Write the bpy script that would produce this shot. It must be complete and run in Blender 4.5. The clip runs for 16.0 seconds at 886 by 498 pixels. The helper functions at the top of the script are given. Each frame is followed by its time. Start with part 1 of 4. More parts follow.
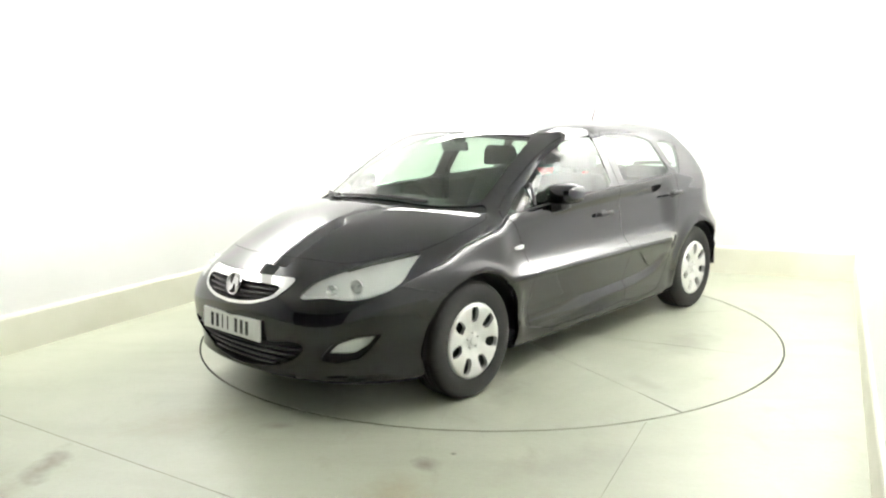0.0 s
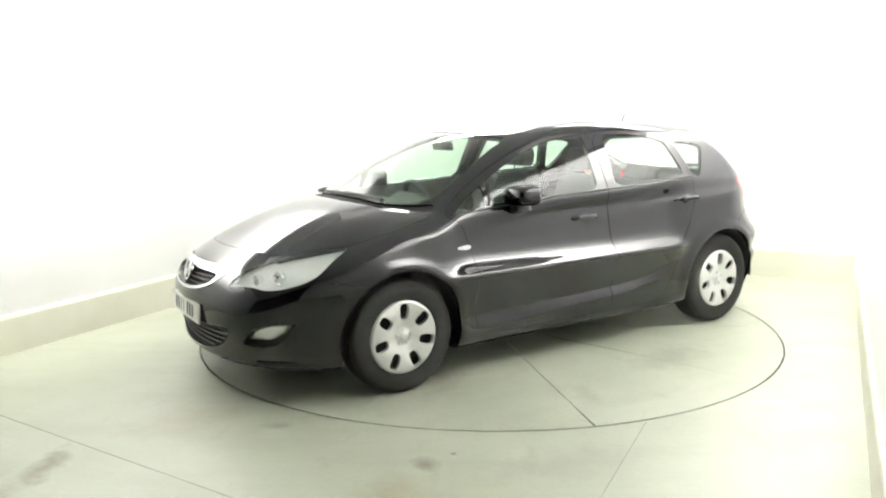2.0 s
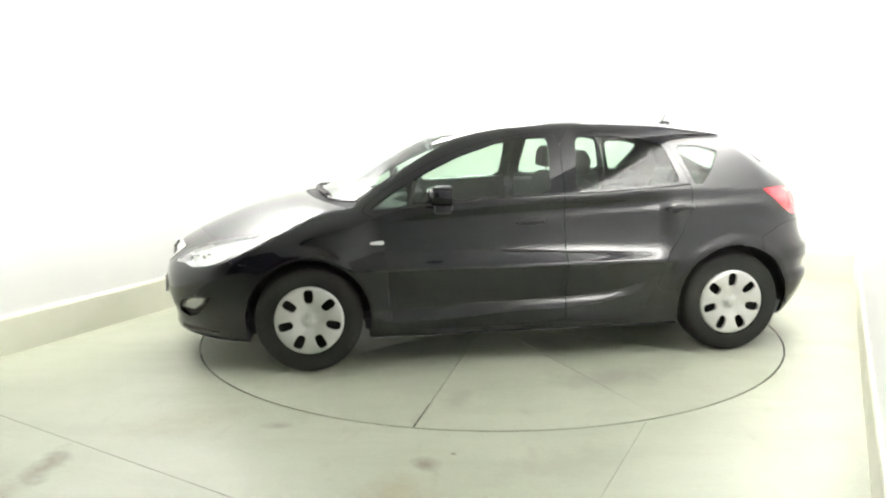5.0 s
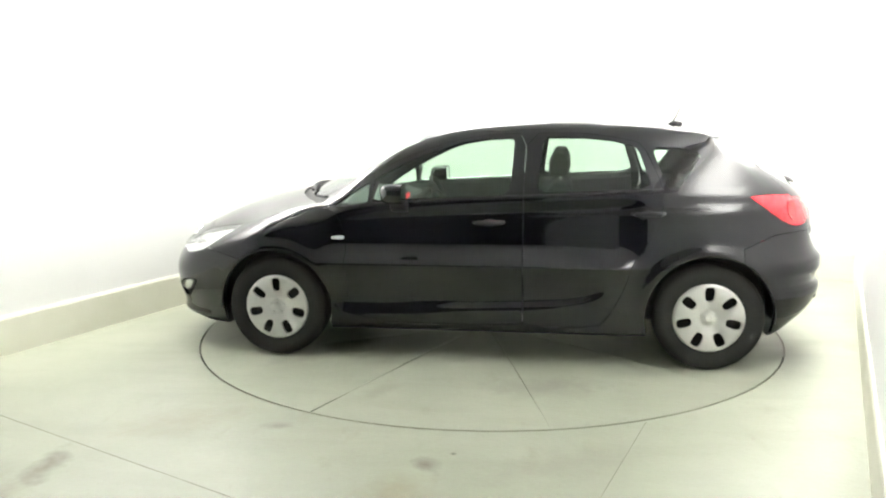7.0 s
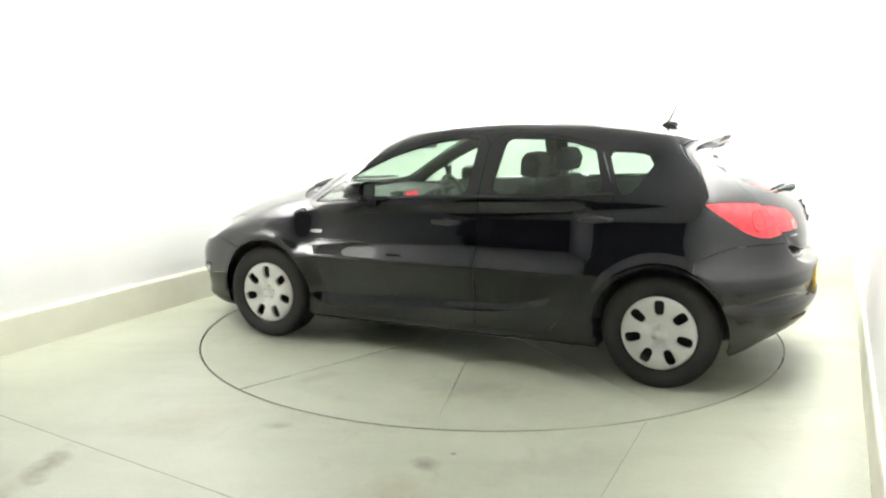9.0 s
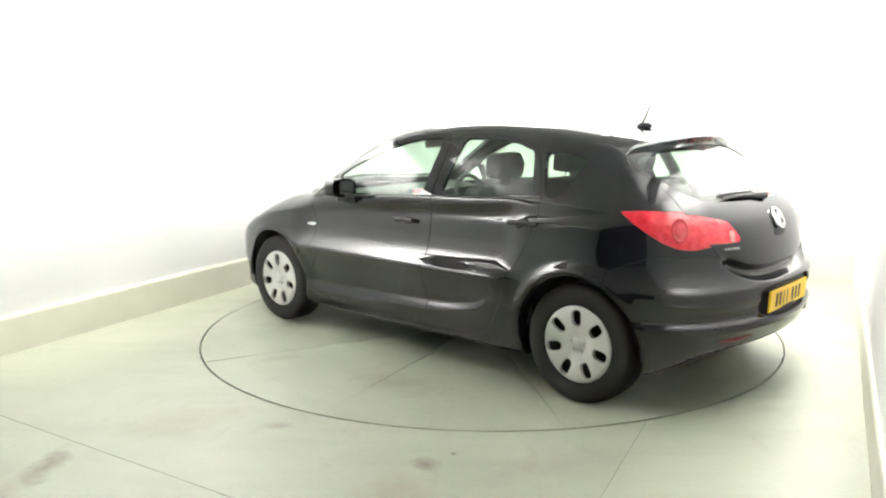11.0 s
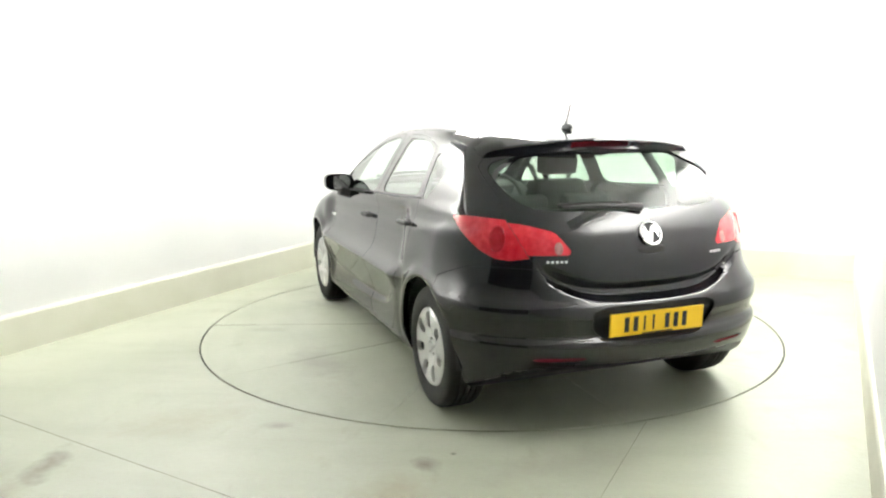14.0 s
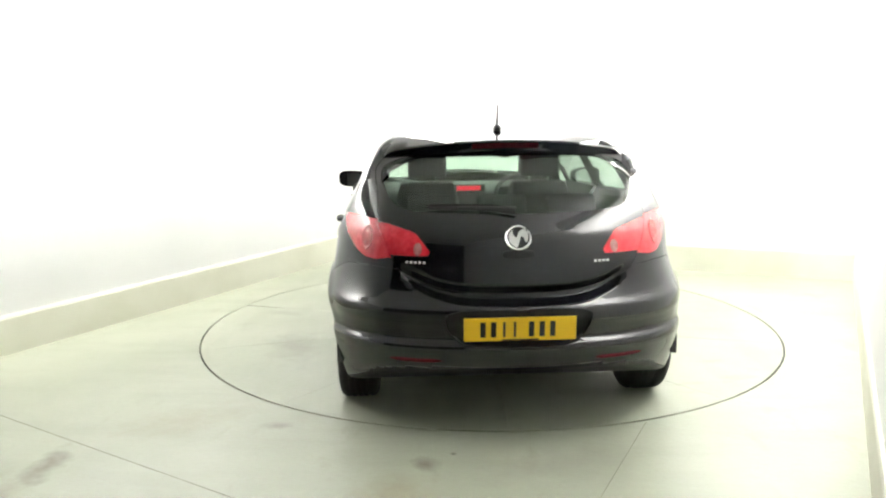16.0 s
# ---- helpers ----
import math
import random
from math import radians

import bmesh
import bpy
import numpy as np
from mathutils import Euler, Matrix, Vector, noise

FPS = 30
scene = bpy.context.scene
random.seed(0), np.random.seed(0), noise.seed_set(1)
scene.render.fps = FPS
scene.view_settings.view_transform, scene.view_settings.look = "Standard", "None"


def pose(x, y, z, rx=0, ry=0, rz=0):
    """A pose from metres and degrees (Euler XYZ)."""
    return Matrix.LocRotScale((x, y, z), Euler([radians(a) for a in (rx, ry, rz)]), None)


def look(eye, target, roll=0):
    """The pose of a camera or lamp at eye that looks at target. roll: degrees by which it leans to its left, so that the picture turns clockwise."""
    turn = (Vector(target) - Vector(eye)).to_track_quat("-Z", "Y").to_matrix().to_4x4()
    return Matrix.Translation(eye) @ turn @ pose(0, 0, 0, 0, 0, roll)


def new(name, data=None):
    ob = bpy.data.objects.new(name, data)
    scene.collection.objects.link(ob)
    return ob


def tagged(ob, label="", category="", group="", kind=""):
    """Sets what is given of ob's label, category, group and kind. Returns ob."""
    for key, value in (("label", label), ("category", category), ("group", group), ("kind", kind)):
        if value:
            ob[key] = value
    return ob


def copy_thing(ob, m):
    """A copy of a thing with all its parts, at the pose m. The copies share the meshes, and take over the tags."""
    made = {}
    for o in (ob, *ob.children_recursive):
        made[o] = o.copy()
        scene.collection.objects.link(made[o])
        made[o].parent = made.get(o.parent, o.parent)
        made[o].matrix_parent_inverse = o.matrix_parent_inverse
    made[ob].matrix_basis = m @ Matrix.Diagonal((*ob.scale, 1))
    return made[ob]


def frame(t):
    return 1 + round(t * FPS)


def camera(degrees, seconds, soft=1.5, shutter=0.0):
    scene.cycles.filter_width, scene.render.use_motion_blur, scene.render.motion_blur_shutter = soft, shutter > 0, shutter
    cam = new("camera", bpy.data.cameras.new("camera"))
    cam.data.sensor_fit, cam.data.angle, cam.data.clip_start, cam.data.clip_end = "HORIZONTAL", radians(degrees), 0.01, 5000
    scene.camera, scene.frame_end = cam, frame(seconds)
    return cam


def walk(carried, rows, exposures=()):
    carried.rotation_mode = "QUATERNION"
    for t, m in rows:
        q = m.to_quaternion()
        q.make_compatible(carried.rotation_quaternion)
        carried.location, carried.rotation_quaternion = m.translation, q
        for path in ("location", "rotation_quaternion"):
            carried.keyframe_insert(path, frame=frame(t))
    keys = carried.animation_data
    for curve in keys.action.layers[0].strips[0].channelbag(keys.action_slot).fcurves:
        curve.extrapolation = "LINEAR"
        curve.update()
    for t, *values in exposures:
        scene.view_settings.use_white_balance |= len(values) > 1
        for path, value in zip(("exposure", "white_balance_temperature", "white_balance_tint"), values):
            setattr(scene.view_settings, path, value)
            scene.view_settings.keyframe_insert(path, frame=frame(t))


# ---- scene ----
CLIP = 16.0
cam = camera(59.0, CLIP, soft=2.2)
EYE = Vector((0.0, -5.683, 1.524))
# the camera stands still on its mount
AIM = EYE + Vector((-math.sin(radians(3.186)) * math.cos(radians(9.627)), math.cos(radians(3.186)) * math.cos(radians(9.627)), -math.sin(radians(9.627))))
STAND = look(EYE, AIM, -0.669)
walk(cam, [(0.0, STAND), (CLIP, STAND)], exposures=[(0.0, 0.0, 6500, 10), (CLIP, 0.0, 6500, 10)])

# heading of the turntable and the car on it, in degrees, by the second
TURN = [(0.0, 230.6), (0.5, 228.3), (1.0, 224.75), (1.5, 220.7), (2.0, 216.3), (2.5, 212.05), (3.0, 207.8), (3.5, 203.5), (4.0, 199.1),
        (5.0, 190.75), (6.0, 182.4), (6.5, 178.22), (7.0, 174.05), (7.5, 170.0), (8.0, 165.95), (8.5, 161.8), (9.0, 157.5),
        (10.0, 148.75), (11.0, 139.9), (11.5, 135.4), (12.0, 131.0), (12.5, 126.7), (13.0, 122.4), (13.5, 118.1), (14.0, 113.7),
        (14.5, 109.4), (15.0, 105.0), (15.5, 100.6), (16.0, 96.1)]
OFF = Vector((0.083, -0.077, 0.0))   # the turntable's centre in the car's space

# ---- world and lights ----
world = bpy.data.worlds.new("world")
scene.world = world
world.use_nodes = True
world.node_tree.nodes["Background"].inputs[0].default_value = (0.9, 0.95, 1.0, 1)
world.node_tree.nodes["Background"].inputs[1].default_value = 0.3
# glow of the added lights along the walls, which stay out of view
WASH_GLOW = 35.0
WASH_SOFT_GLOW = 17.0
# ---- materials ----
def nodes_of(name):
    m = bpy.data.materials.new(name)
    m.use_nodes = True
    nt = m.node_tree
    return m, nt, nt.nodes["Principled BSDF"]


def link(nt, a, b):
    nt.links.new(a, b)


def mottled(name, c1, c2, scale, rough, metal=0.0, detail=6.0, bump=0.0, fine=60.0, coat=0.0, rough_var=0.1, spec=0.5, coat_rough=0.04, coat_ior=1.5):
    """A surface of two tones at a large scale, with fine grain in its relief."""
    m, nt, p = nodes_of(name)
    tc = nt.nodes.new("ShaderNodeTexCoord")
    n1 = nt.nodes.new("ShaderNodeTexNoise")
    n1.inputs["Scale"].default_value, n1.inputs["Detail"].default_value = scale, detail
    link(nt, tc.outputs["Object"], n1.inputs["Vector"])
    ramp = nt.nodes.new("ShaderNodeValToRGB")
    ramp.color_ramp.elements[0].position, ramp.color_ramp.elements[1].position = 0.35, 0.65
    ramp.color_ramp.elements[0].color, ramp.color_ramp.elements[1].color = (*c1, 1), (*c2, 1)
    link(nt, n1.outputs["Fac"], ramp.inputs["Fac"])
    link(nt, ramp.outputs["Color"], p.inputs["Base Color"])
    mr = nt.nodes.new("ShaderNodeMapRange")
    mr.inputs["To Min"].default_value, mr.inputs["To Max"].default_value = max(0.0, rough - rough_var), min(1.0, rough + rough_var)
    link(nt, n1.outputs["Fac"], mr.inputs["Value"])
    link(nt, mr.outputs["Result"], p.inputs["Roughness"])
    p.inputs["Metallic"].default_value = metal
    p.inputs["Specular IOR Level"].default_value = spec
    p.inputs["Coat Weight"].default_value = coat
    p.inputs["Coat Roughness"].default_value, p.inputs["Coat IOR"].default_value = coat_rough, coat_ior
    if bump:
        n2 = nt.nodes.new("ShaderNodeTexNoise")
        n2.inputs["Scale"].default_value, n2.inputs["Detail"].default_value = fine, 4.0
        link(nt, tc.outputs["Object"], n2.inputs["Vector"])
        b = nt.nodes.new("ShaderNodeBump")
        b.inputs["Strength"].default_value, b.inputs["Distance"].default_value = bump, 0.01
        link(nt, n2.outputs["Fac"], b.inputs["Height"])
        link(nt, b.outputs["Normal"], p.inputs["Normal"])
    return m


def glass(name, tint, gloss=0.05):
    """Thin tinted pane: clear, with mirror gloss that grows at a slant."""
    m, nt, p = nodes_of(name)
    nt.nodes.remove(p)
    tr, gl = nt.nodes.new("ShaderNodeBsdfTransparent"), nt.nodes.new("ShaderNodeBsdfGlossy")
    tr.inputs["Color"].default_value, gl.inputs["Roughness"].default_value = (*tint, 1), 0.02
    gl.inputs["Color"].default_value = (1, 1, 1, 1)
    lw, mix = nt.nodes.new("ShaderNodeLayerWeight"), nt.nodes.new("ShaderNodeMixShader")
    lw.inputs["Blend"].default_value = 0.5
    po, ma = nt.nodes.new("ShaderNodeMath"), nt.nodes.new("ShaderNodeMath")
    po.operation, ma.operation = "POWER", "MULTIPLY_ADD"
    po.inputs[1].default_value, ma.inputs[1].default_value, ma.inputs[2].default_value = 4.0, 0.9, gloss
    link(nt, lw.outputs["Facing"], po.inputs[0])
    link(nt, po.outputs[0], ma.inputs[0])
    link(nt, ma.outputs[0], mix.inputs[0])
    link(nt, tr.outputs[0], mix.inputs[1])
    link(nt, gl.outputs[0], mix.inputs[2])
    link(nt, mix.outputs[0], nt.nodes["Material Output"].inputs["Surface"])
    return m


def glow(name, colour, strength):
    m, nt, p = nodes_of(name)
    p.inputs["Base Color"].default_value = (*colour, 1)
    p.inputs["Emission Color"].default_value = (*colour, 1)
    p.inputs["Emission Strength"].default_value = strength
    return m


PAINT = mottled("black_paint", (0.0035, 0.0035, 0.006), (0.006, 0.006, 0.0095), 3.0, 0.32, coat=1.0, rough_var=0.05, spec=0.0, coat_rough=0.05, coat_ior=1.58)
PLASTIC = mottled("black_plastic", (0.008, 0.008, 0.009), (0.014, 0.014, 0.015), 9.0, 0.5, bump=0.1, fine=300)
RUBBER = mottled("tyre_rubber", (0.008, 0.008, 0.008), (0.015, 0.015, 0.014), 7.0, 0.8, bump=0.2, fine=120)
SILVER = mottled("silver_wheel_paint", (0.62, 0.62, 0.61), (0.70, 0.70, 0.69), 6.0, 0.34, metal=0.35, coat=0.5)
CHROME = mottled("chrome", (0.80, 0.80, 0.80), (0.9, 0.9, 0.9), 5.0, 0.10, metal=1.0, rough_var=0.04)
STEEL = mottled("dark_steel", (0.006, 0.006, 0.006), (0.012, 0.011, 0.010), 12.0, 0.6, metal=0.2)
CLOTH = mottled("dark_seat_cloth", (0.018, 0.018, 0.02), (0.035, 0.035, 0.037), 40.0, 0.9, bump=0.4, fine=500)
TRIM = mottled("grey_cabin_plastic", (0.03, 0.03, 0.032), (0.05, 0.05, 0.052), 12.0, 0.6, bump=0.2, fine=260)
LINING = mottled("pale_headlining", (0.42, 0.42, 0.40), (0.5, 0.5, 0.47), 25.0, 0.95)
GLASS = glass("green_tinted_glass", (0.74, 0.87, 0.77))
LENS = glass("clear_lens", (0.96, 0.98, 0.97), 0.05)
RED = mottled("red_lamp_lens", (0.50, 0.012, 0.024), (0.64, 0.035, 0.052), 26.0, 0.25, rough_var=0.05, spec=0.2, coat=1.0, coat_rough=0.03, bump=0.25, fine=160)
RED_DARK = mottled("shaded_red_lens", (0.36, 0.008, 0.016), (0.46, 0.016, 0.028), 30.0, 0.2, coat=1.0)
SMOKE = mottled("pinkish_clear_lens", (0.30, 0.10, 0.10), (0.42, 0.18, 0.17), 40.0, 0.2, coat=1.0)
RED_DEEP = mottled("dark_red_lens", (0.07, 0.004, 0.008), (0.10, 0.006, 0.010), 18.0, 0.2, spec=0.3)
WHITE_LENS = mottled("white_lens", (0.72, 0.73, 0.72), (0.82, 0.83, 0.82), 18.0, 0.2, coat=0.5)
PLATE_Y = mottled("yellow_plate", (0.80, 0.50, 0.01), (0.84, 0.54, 0.02), 10.0, 0.4)
PLATE_W = mottled("white_plate", (0.74, 0.75, 0.72), (0.80, 0.81, 0.78), 10.0, 0.4)
INK = mottled("black_ink", (0.01, 0.01, 0.01), (0.02, 0.02, 0.02), 10.0, 0.6)
DISPLAY = glow("red_display", (0.9, 0.03, 0.06), 0.6)
MIRROR = mottled("mirror_silver", (0.86, 0.87, 0.88), (0.9, 0.9, 0.9), 3.0, 0.02, metal=1.0, rough_var=0.01)
# for the unseen camera side: kept dark so the car's paint mirrors it dark
DARK_WALL = mottled("unseen_wall_dark_grey", (0.035, 0.035, 0.037), (0.05, 0.05, 0.052), 1.3, 0.6)
WALL = mottled("white_wall_paint", (0.80, 0.81, 0.80), (0.84, 0.845, 0.835), 1.3, 0.75, bump=0.05, fine=90)
SKIRT = mottled("cream_skirting_paint", (0.66, 0.66, 0.55), (0.73, 0.73, 0.63), 2.0, 0.6, bump=0.05, fine=60)
CEIL = mottled("white_ceiling_paint", (0.78, 0.79, 0.78), (0.82, 0.82, 0.81), 1.0, 0.8)
FRAME_W = mottled("white_metal", (0.7, 0.7, 0.7), (0.76, 0.76, 0.76), 8.0, 0.4)
JOINT = mottled("worn_joint_filler", (0.13, 0.125, 0.09), (0.24, 0.24, 0.19), 6.0, 0.8)
BED = mottled("worn_joint_bed", (0.27, 0.28, 0.21), (0.36, 0.37, 0.30), 2.5, 0.8)
GAP = mottled("dark_joint_filler", (0.02, 0.022, 0.018), (0.05, 0.05, 0.04), 14.0, 0.8)
WASH = glow("lit_wash_diffuser", (1.0, 0.985, 0.95), WASH_GLOW)
WASH_SOFT = glow("dim_wash_diffuser", (1.0, 0.985, 0.95), WASH_SOFT_GLOW)


def concrete(name, blots=()):
    """Pale worn painted concrete: broad tone, streaks, brown stains, fine grain."""
    m, nt, p = nodes_of(name)
    tc = nt.nodes.new("ShaderNodeTexCoord")

    def noise_at(scale, detail, sx=1.0, sy=1.0, rough=0.55):
        mp = nt.nodes.new("ShaderNodeMapping")
        mp.inputs["Scale"].default_value = (sx, sy, 1)
        mp.inputs["Rotation"].default_value = (0, 0, 0.6)
        n = nt.nodes.new("ShaderNodeTexNoise")
        n.inputs["Scale"].default_value, n.inputs["Detail"].default_value, n.inputs["Roughness"].default_value = scale, detail, rough
        link(nt, tc.outputs["Object"], mp.inputs["Vector"])
        link(nt, mp.outputs["Vector"], n.inputs["Vector"])
        return n.outputs["Fac"]

    def mixed(base, fac, lo, hi, colour, amount):
        mr = nt.nodes.new("ShaderNodeMapRange")
        mr.inputs["From Min"].default_value, mr.inputs["From Max"].default_value = lo, hi
        mr.inputs["To Max"].default_value = amount
        link(nt, fac, mr.inputs["Value"])
        mx = nt.nodes.new("ShaderNodeMix")
        mx.data_type = "RGBA"
        link(nt, mr.outputs["Result"], mx.inputs["Factor"])
        if isinstance(base, tuple):
            mx.inputs[6].default_value = (*base, 1)
        else:
            link(nt, base, mx.inputs[6])
        mx.inputs[7].default_value = (*colour, 1)
        return mx.outputs[2]

    c = mixed((0.36, 0.38, 0.30), noise_at(0.9, 5), 0.40, 0.62, (0.31, 0.33, 0.255), 1.0)
    c = mixed(c, noise_at(2.2, 8, 0.4, 2.0), 0.48, 0.74, (0.27, 0.28, 0.21), 0.5)
    c = mixed(c, noise_at(3.1, 9, 1.8, 0.7), 0.60, 0.76, (0.22, 0.205, 0.14), 0.38)
    def blot(c, cx, cy, rx, ry, turn, colour, amount):
        """A stain with a ragged edge at one place of the floor."""
        mp = nt.nodes.new("ShaderNodeMapping")
        mp.vector_type = "TEXTURE"
        mp.inputs["Location"].default_value, mp.inputs["Rotation"].default_value, mp.inputs["Scale"].default_value = (cx, cy, 0), (0, 0, turn), (rx, ry, 1)
        link(nt, tc.outputs["Object"], mp.inputs["Vector"])
        ln = nt.nodes.new("ShaderNodeVectorMath")
        ln.operation = "LENGTH"
        link(nt, mp.outputs["Vector"], ln.inputs[0])
        ad = nt.nodes.new("ShaderNodeMath")
        ad.operation = "MULTIPLY_ADD"
        link(nt, noise_at(9.0, 8), ad.inputs[0])
        ad.inputs[1].default_value = 1.6
        link(nt, ln.outputs["Value"], ad.inputs[2])
        return mixed(c, ad.outputs[0], 1.75, 0.9, colour, amount)

    for spot in blots:
        c = blot(c, *spot)
    c = mixed(c, noise_at(55.0, 3), 0.55, 0.8, (0.26, 0.26, 0.22), 0.3)
    link(nt, c, p.inputs["Base Color"])
    mr = nt.nodes.new("ShaderNodeMapRange")
    mr.inputs["To Min"].default_value, mr.inputs["To Max"].default_value = 0.30, 0.52
    link(nt, noise_at(2.0, 7), mr.inputs["Value"])
    link(nt, mr.outputs["Result"], p.inputs["Roughness"])
    b = nt.nodes.new("ShaderNodeBump")
    b.inputs["Strength"].default_value, b.inputs["Distance"].default_value = 0.12, 0.01
    link(nt, noise_at(35.0, 6), b.inputs["Height"])
    link(nt, b.outputs["Normal"], p.inputs["Normal"])
    return m


FLOOR = concrete("worn_pale_floor_paint", [
    (-1.97, -2.48, 0.10, 0.22, 0.1, (0.11, 0.10, 0.06), 0.75), (-2.02, -2.80, 0.16, 0.20, 0.2, (0.19, 0.165, 0.10), 0.6),
    (-0.26, -2.43, 0.07, 0.10, 0.3, (0.10, 0.085, 0.06), 0.7), (-0.38, -2.70, 0.22, 0.25, 0.0, (0.25, 0.215, 0.135), 0.5),
    (-0.15, -2.31, 0.018, 0.018, 0.0, (0.06, 0.05, 0.04), 0.9), (-1.55, -1.95, 0.4, 0.25, 0.5, (0.27, 0.245, 0.165), 0.45),
    (-1.15, -1.30, 0.30, 0.16, 0.8, (0.24, 0.22, 0.16), 0.45), (-1.05, -2.0, 0.10, 0.06, 0.0, (0.14, 0.12, 0.09), 0.5), (0.35, -2.4, 0.5, 0.2, 0.4, (0.24, 0.24, 0.19), 0.45)])
TABLE_TOP = concrete("worn_turntable_paint", [
    (0.45, 1.55, 0.22, 0.10, 1.2, (0.20, 0.195, 0.15), 0.4), (1.0, 0.9, 0.4, 0.2, 0.7, (0.20, 0.20, 0.16), 0.6), (-0.5, 1.35, 0.5, 0.22, 0.2, (0.21, 0.21, 0.17), 0.6), (-1.2, 0.3, 0.3, 0.3, 0.0, (0.22, 0.22, 0.17), 0.4)])
# ---- building helpers ----
def mesh_ob(name, bm, material, smooth=30):
    me = bpy.data.meshes.new(name)
    bm.normal_update()
    bm.to_mesh(me)
    bm.free()
    for m in (material if isinstance(material, (list, tuple)) else [material]):
        me.materials.append(m)
    if smooth:
        me.polygons.foreach_set("use_smooth", [True] * len(me.polygons))
        me.set_sharp_from_angle(angle=radians(smooth))
    return new(name, me)


def part(name, bm, material, parent, label="", smooth=30):
    ob = mesh_ob(name, bm, material, smooth)
    ob.parent = parent
    if label:
        ob["label"] = label
    return ob


def box(bm, x0, y0, z0, x1, y1, z1, m=None, bevel=0.0):
    made = bmesh.ops.create_cube(bm, size=1.0)["verts"]
    bmesh.ops.scale(bm, vec=(x1 - x0, y1 - y0, z1 - z0), verts=made)
    bmesh.ops.translate(bm, vec=((x0 + x1) / 2, (y0 + y1) / 2, (z0 + z1) / 2), verts=made)
    if bevel:
        edges = list({e for v in made for e in v.link_edges})
        made = list({v for f in bmesh.ops.bevel(bm, geom=edges, offset=bevel, segments=2, affect="EDGES", profile=0.6)["faces"] for v in f.verts} | {v for v in made if v.is_valid})
    if m is not None:
        bmesh.ops.transform(bm, matrix=m, verts=made)
    return made


def prism(bm, outline, z0, z1, m=None):
    """An upright prism on a plan outline."""
    lo = [bm.verts.new((x, y, z0)) for x, y in outline]
    hi = [bm.verts.new((x, y, z1)) for x, y in outline]
    n = len(outline)
    bm.faces.new(list(reversed(lo)))
    bm.faces.new(hi)
    for i in range(n):
        bm.faces.new((lo[i], lo[(i + 1) % n], hi[(i + 1) % n], hi[i]))
    if m is not None:
        bmesh.ops.transform(bm, matrix=m, verts=lo + hi)
    return lo + hi


def lathe(bm, profile, steps, m=None, closed=True):
    """Turns a profile of (radius, height) about the z axis."""
    rings = []
    for r, h in profile:
        rings.append([bm.verts.new((r * math.cos(a), r * math.sin(a), h)) for a in (2 * math.pi * i / steps for i in range(steps))])
    pairs = list(zip(rings, rings[1:])) + ([(rings[-1], rings[0])] if closed else [])
    for a, b in pairs:
        for i in range(steps):
            bm.faces.new((a[i], a[(i + 1) % steps], b[(i + 1) % steps], b[i]))
    made = [v for r in rings for v in r]
    if m is not None:
        bmesh.ops.transform(bm, matrix=m, verts=made)
    return made


def tube(bm, points, radius, sides=8):
    """A round bar along points, capped."""
    rings = []
    pts = [Vector(p) for p in points]
    for i, p in enumerate(pts):
        d = (pts[min(i + 1, len(pts) - 1)] - pts[max(i - 1, 0)]).normalized()
        a = d.orthogonal().normalized()
        b = d.cross(a)
        r = radius[i] if isinstance(radius, (list, tuple)) else radius
        rings.append([bm.verts.new(p + r * (math.cos(t) * a + math.sin(t) * b)) for t in (2 * math.pi * k / sides for k in range(sides))])
    for a, b in zip(rings, rings[1:]):
        # match the rings' starts
        s = min(range(sides), key=lambda k: (a[0].co - b[k].co).length)
        for i in range(sides):
            bm.faces.new((a[i], a[(i + 1) % sides], b[(i + 1 + s) % sides], b[(i + s) % sides]))
    bm.faces.new(list(reversed(rings[0])))
    bm.faces.new(rings[-1])
    bmesh.ops.recalc_face_normals(bm, faces=bm.faces)


# ---- the booth ----
def meet(p, d, q, e):
    """Where two plan lines cross."""
    k = ((q[0] - p[0]) * e[1] - (q[1] - p[1]) * e[0]) / (d[0] * e[1] - d[1] * e[0])
    return (p[0] + k * d[0], p[1] + k * d[1])


LEFT, LEFT_DIR = (-3.15, -0.80), (1.335, 2.99)
BACK, BACK_DIR = (1.895, 2.02), (1.454, -0.52)
RIGHT, RIGHT_DIR = (3.26, 1.26), (1.655, 3.83)
NEAR, NEAR_DIR = (0.0, -7.6), (1.454, -0.52)
C_LB, C_BR = meet(LEFT, LEFT_DIR, BACK, BACK_DIR), meet(BACK, BACK_DIR, RIGHT, RIGHT_DIR)
C_RN, C_NL = meet(RIGHT, RIGHT_DIR, NEAR, NEAR_DIR), meet(NEAR, NEAR_DIR, LEFT, LEFT_DIR)
TALL = 3.3
RIM = 2.039          # radius of the turntable
SLOT = 0.012         # its gap to the floor


def wall(name, a, b, label, paint=WALL):
    """A wall from a to b with its inner face on that line, the room on its right hand when seen from a."""
    a, b = Vector(a), Vector(b)
    d = (b - a).normalized()
    out = Vector((-d.y, d.x))
    bm = bmesh.new()
    prism(bm, [tuple(q) for q in (a - d * 0.2, b + d * 0.2, b + d * 0.2 + out * 0.15, a - d * 0.2 + out * 0.15)], -0.1, TALL + 0.1)
    bmesh.ops.recalc_face_normals(bm, faces=bm.faces)
    ob = tagged(mesh_ob(name, bm, paint, 0), label, "wall", kind="structure")
    return ob


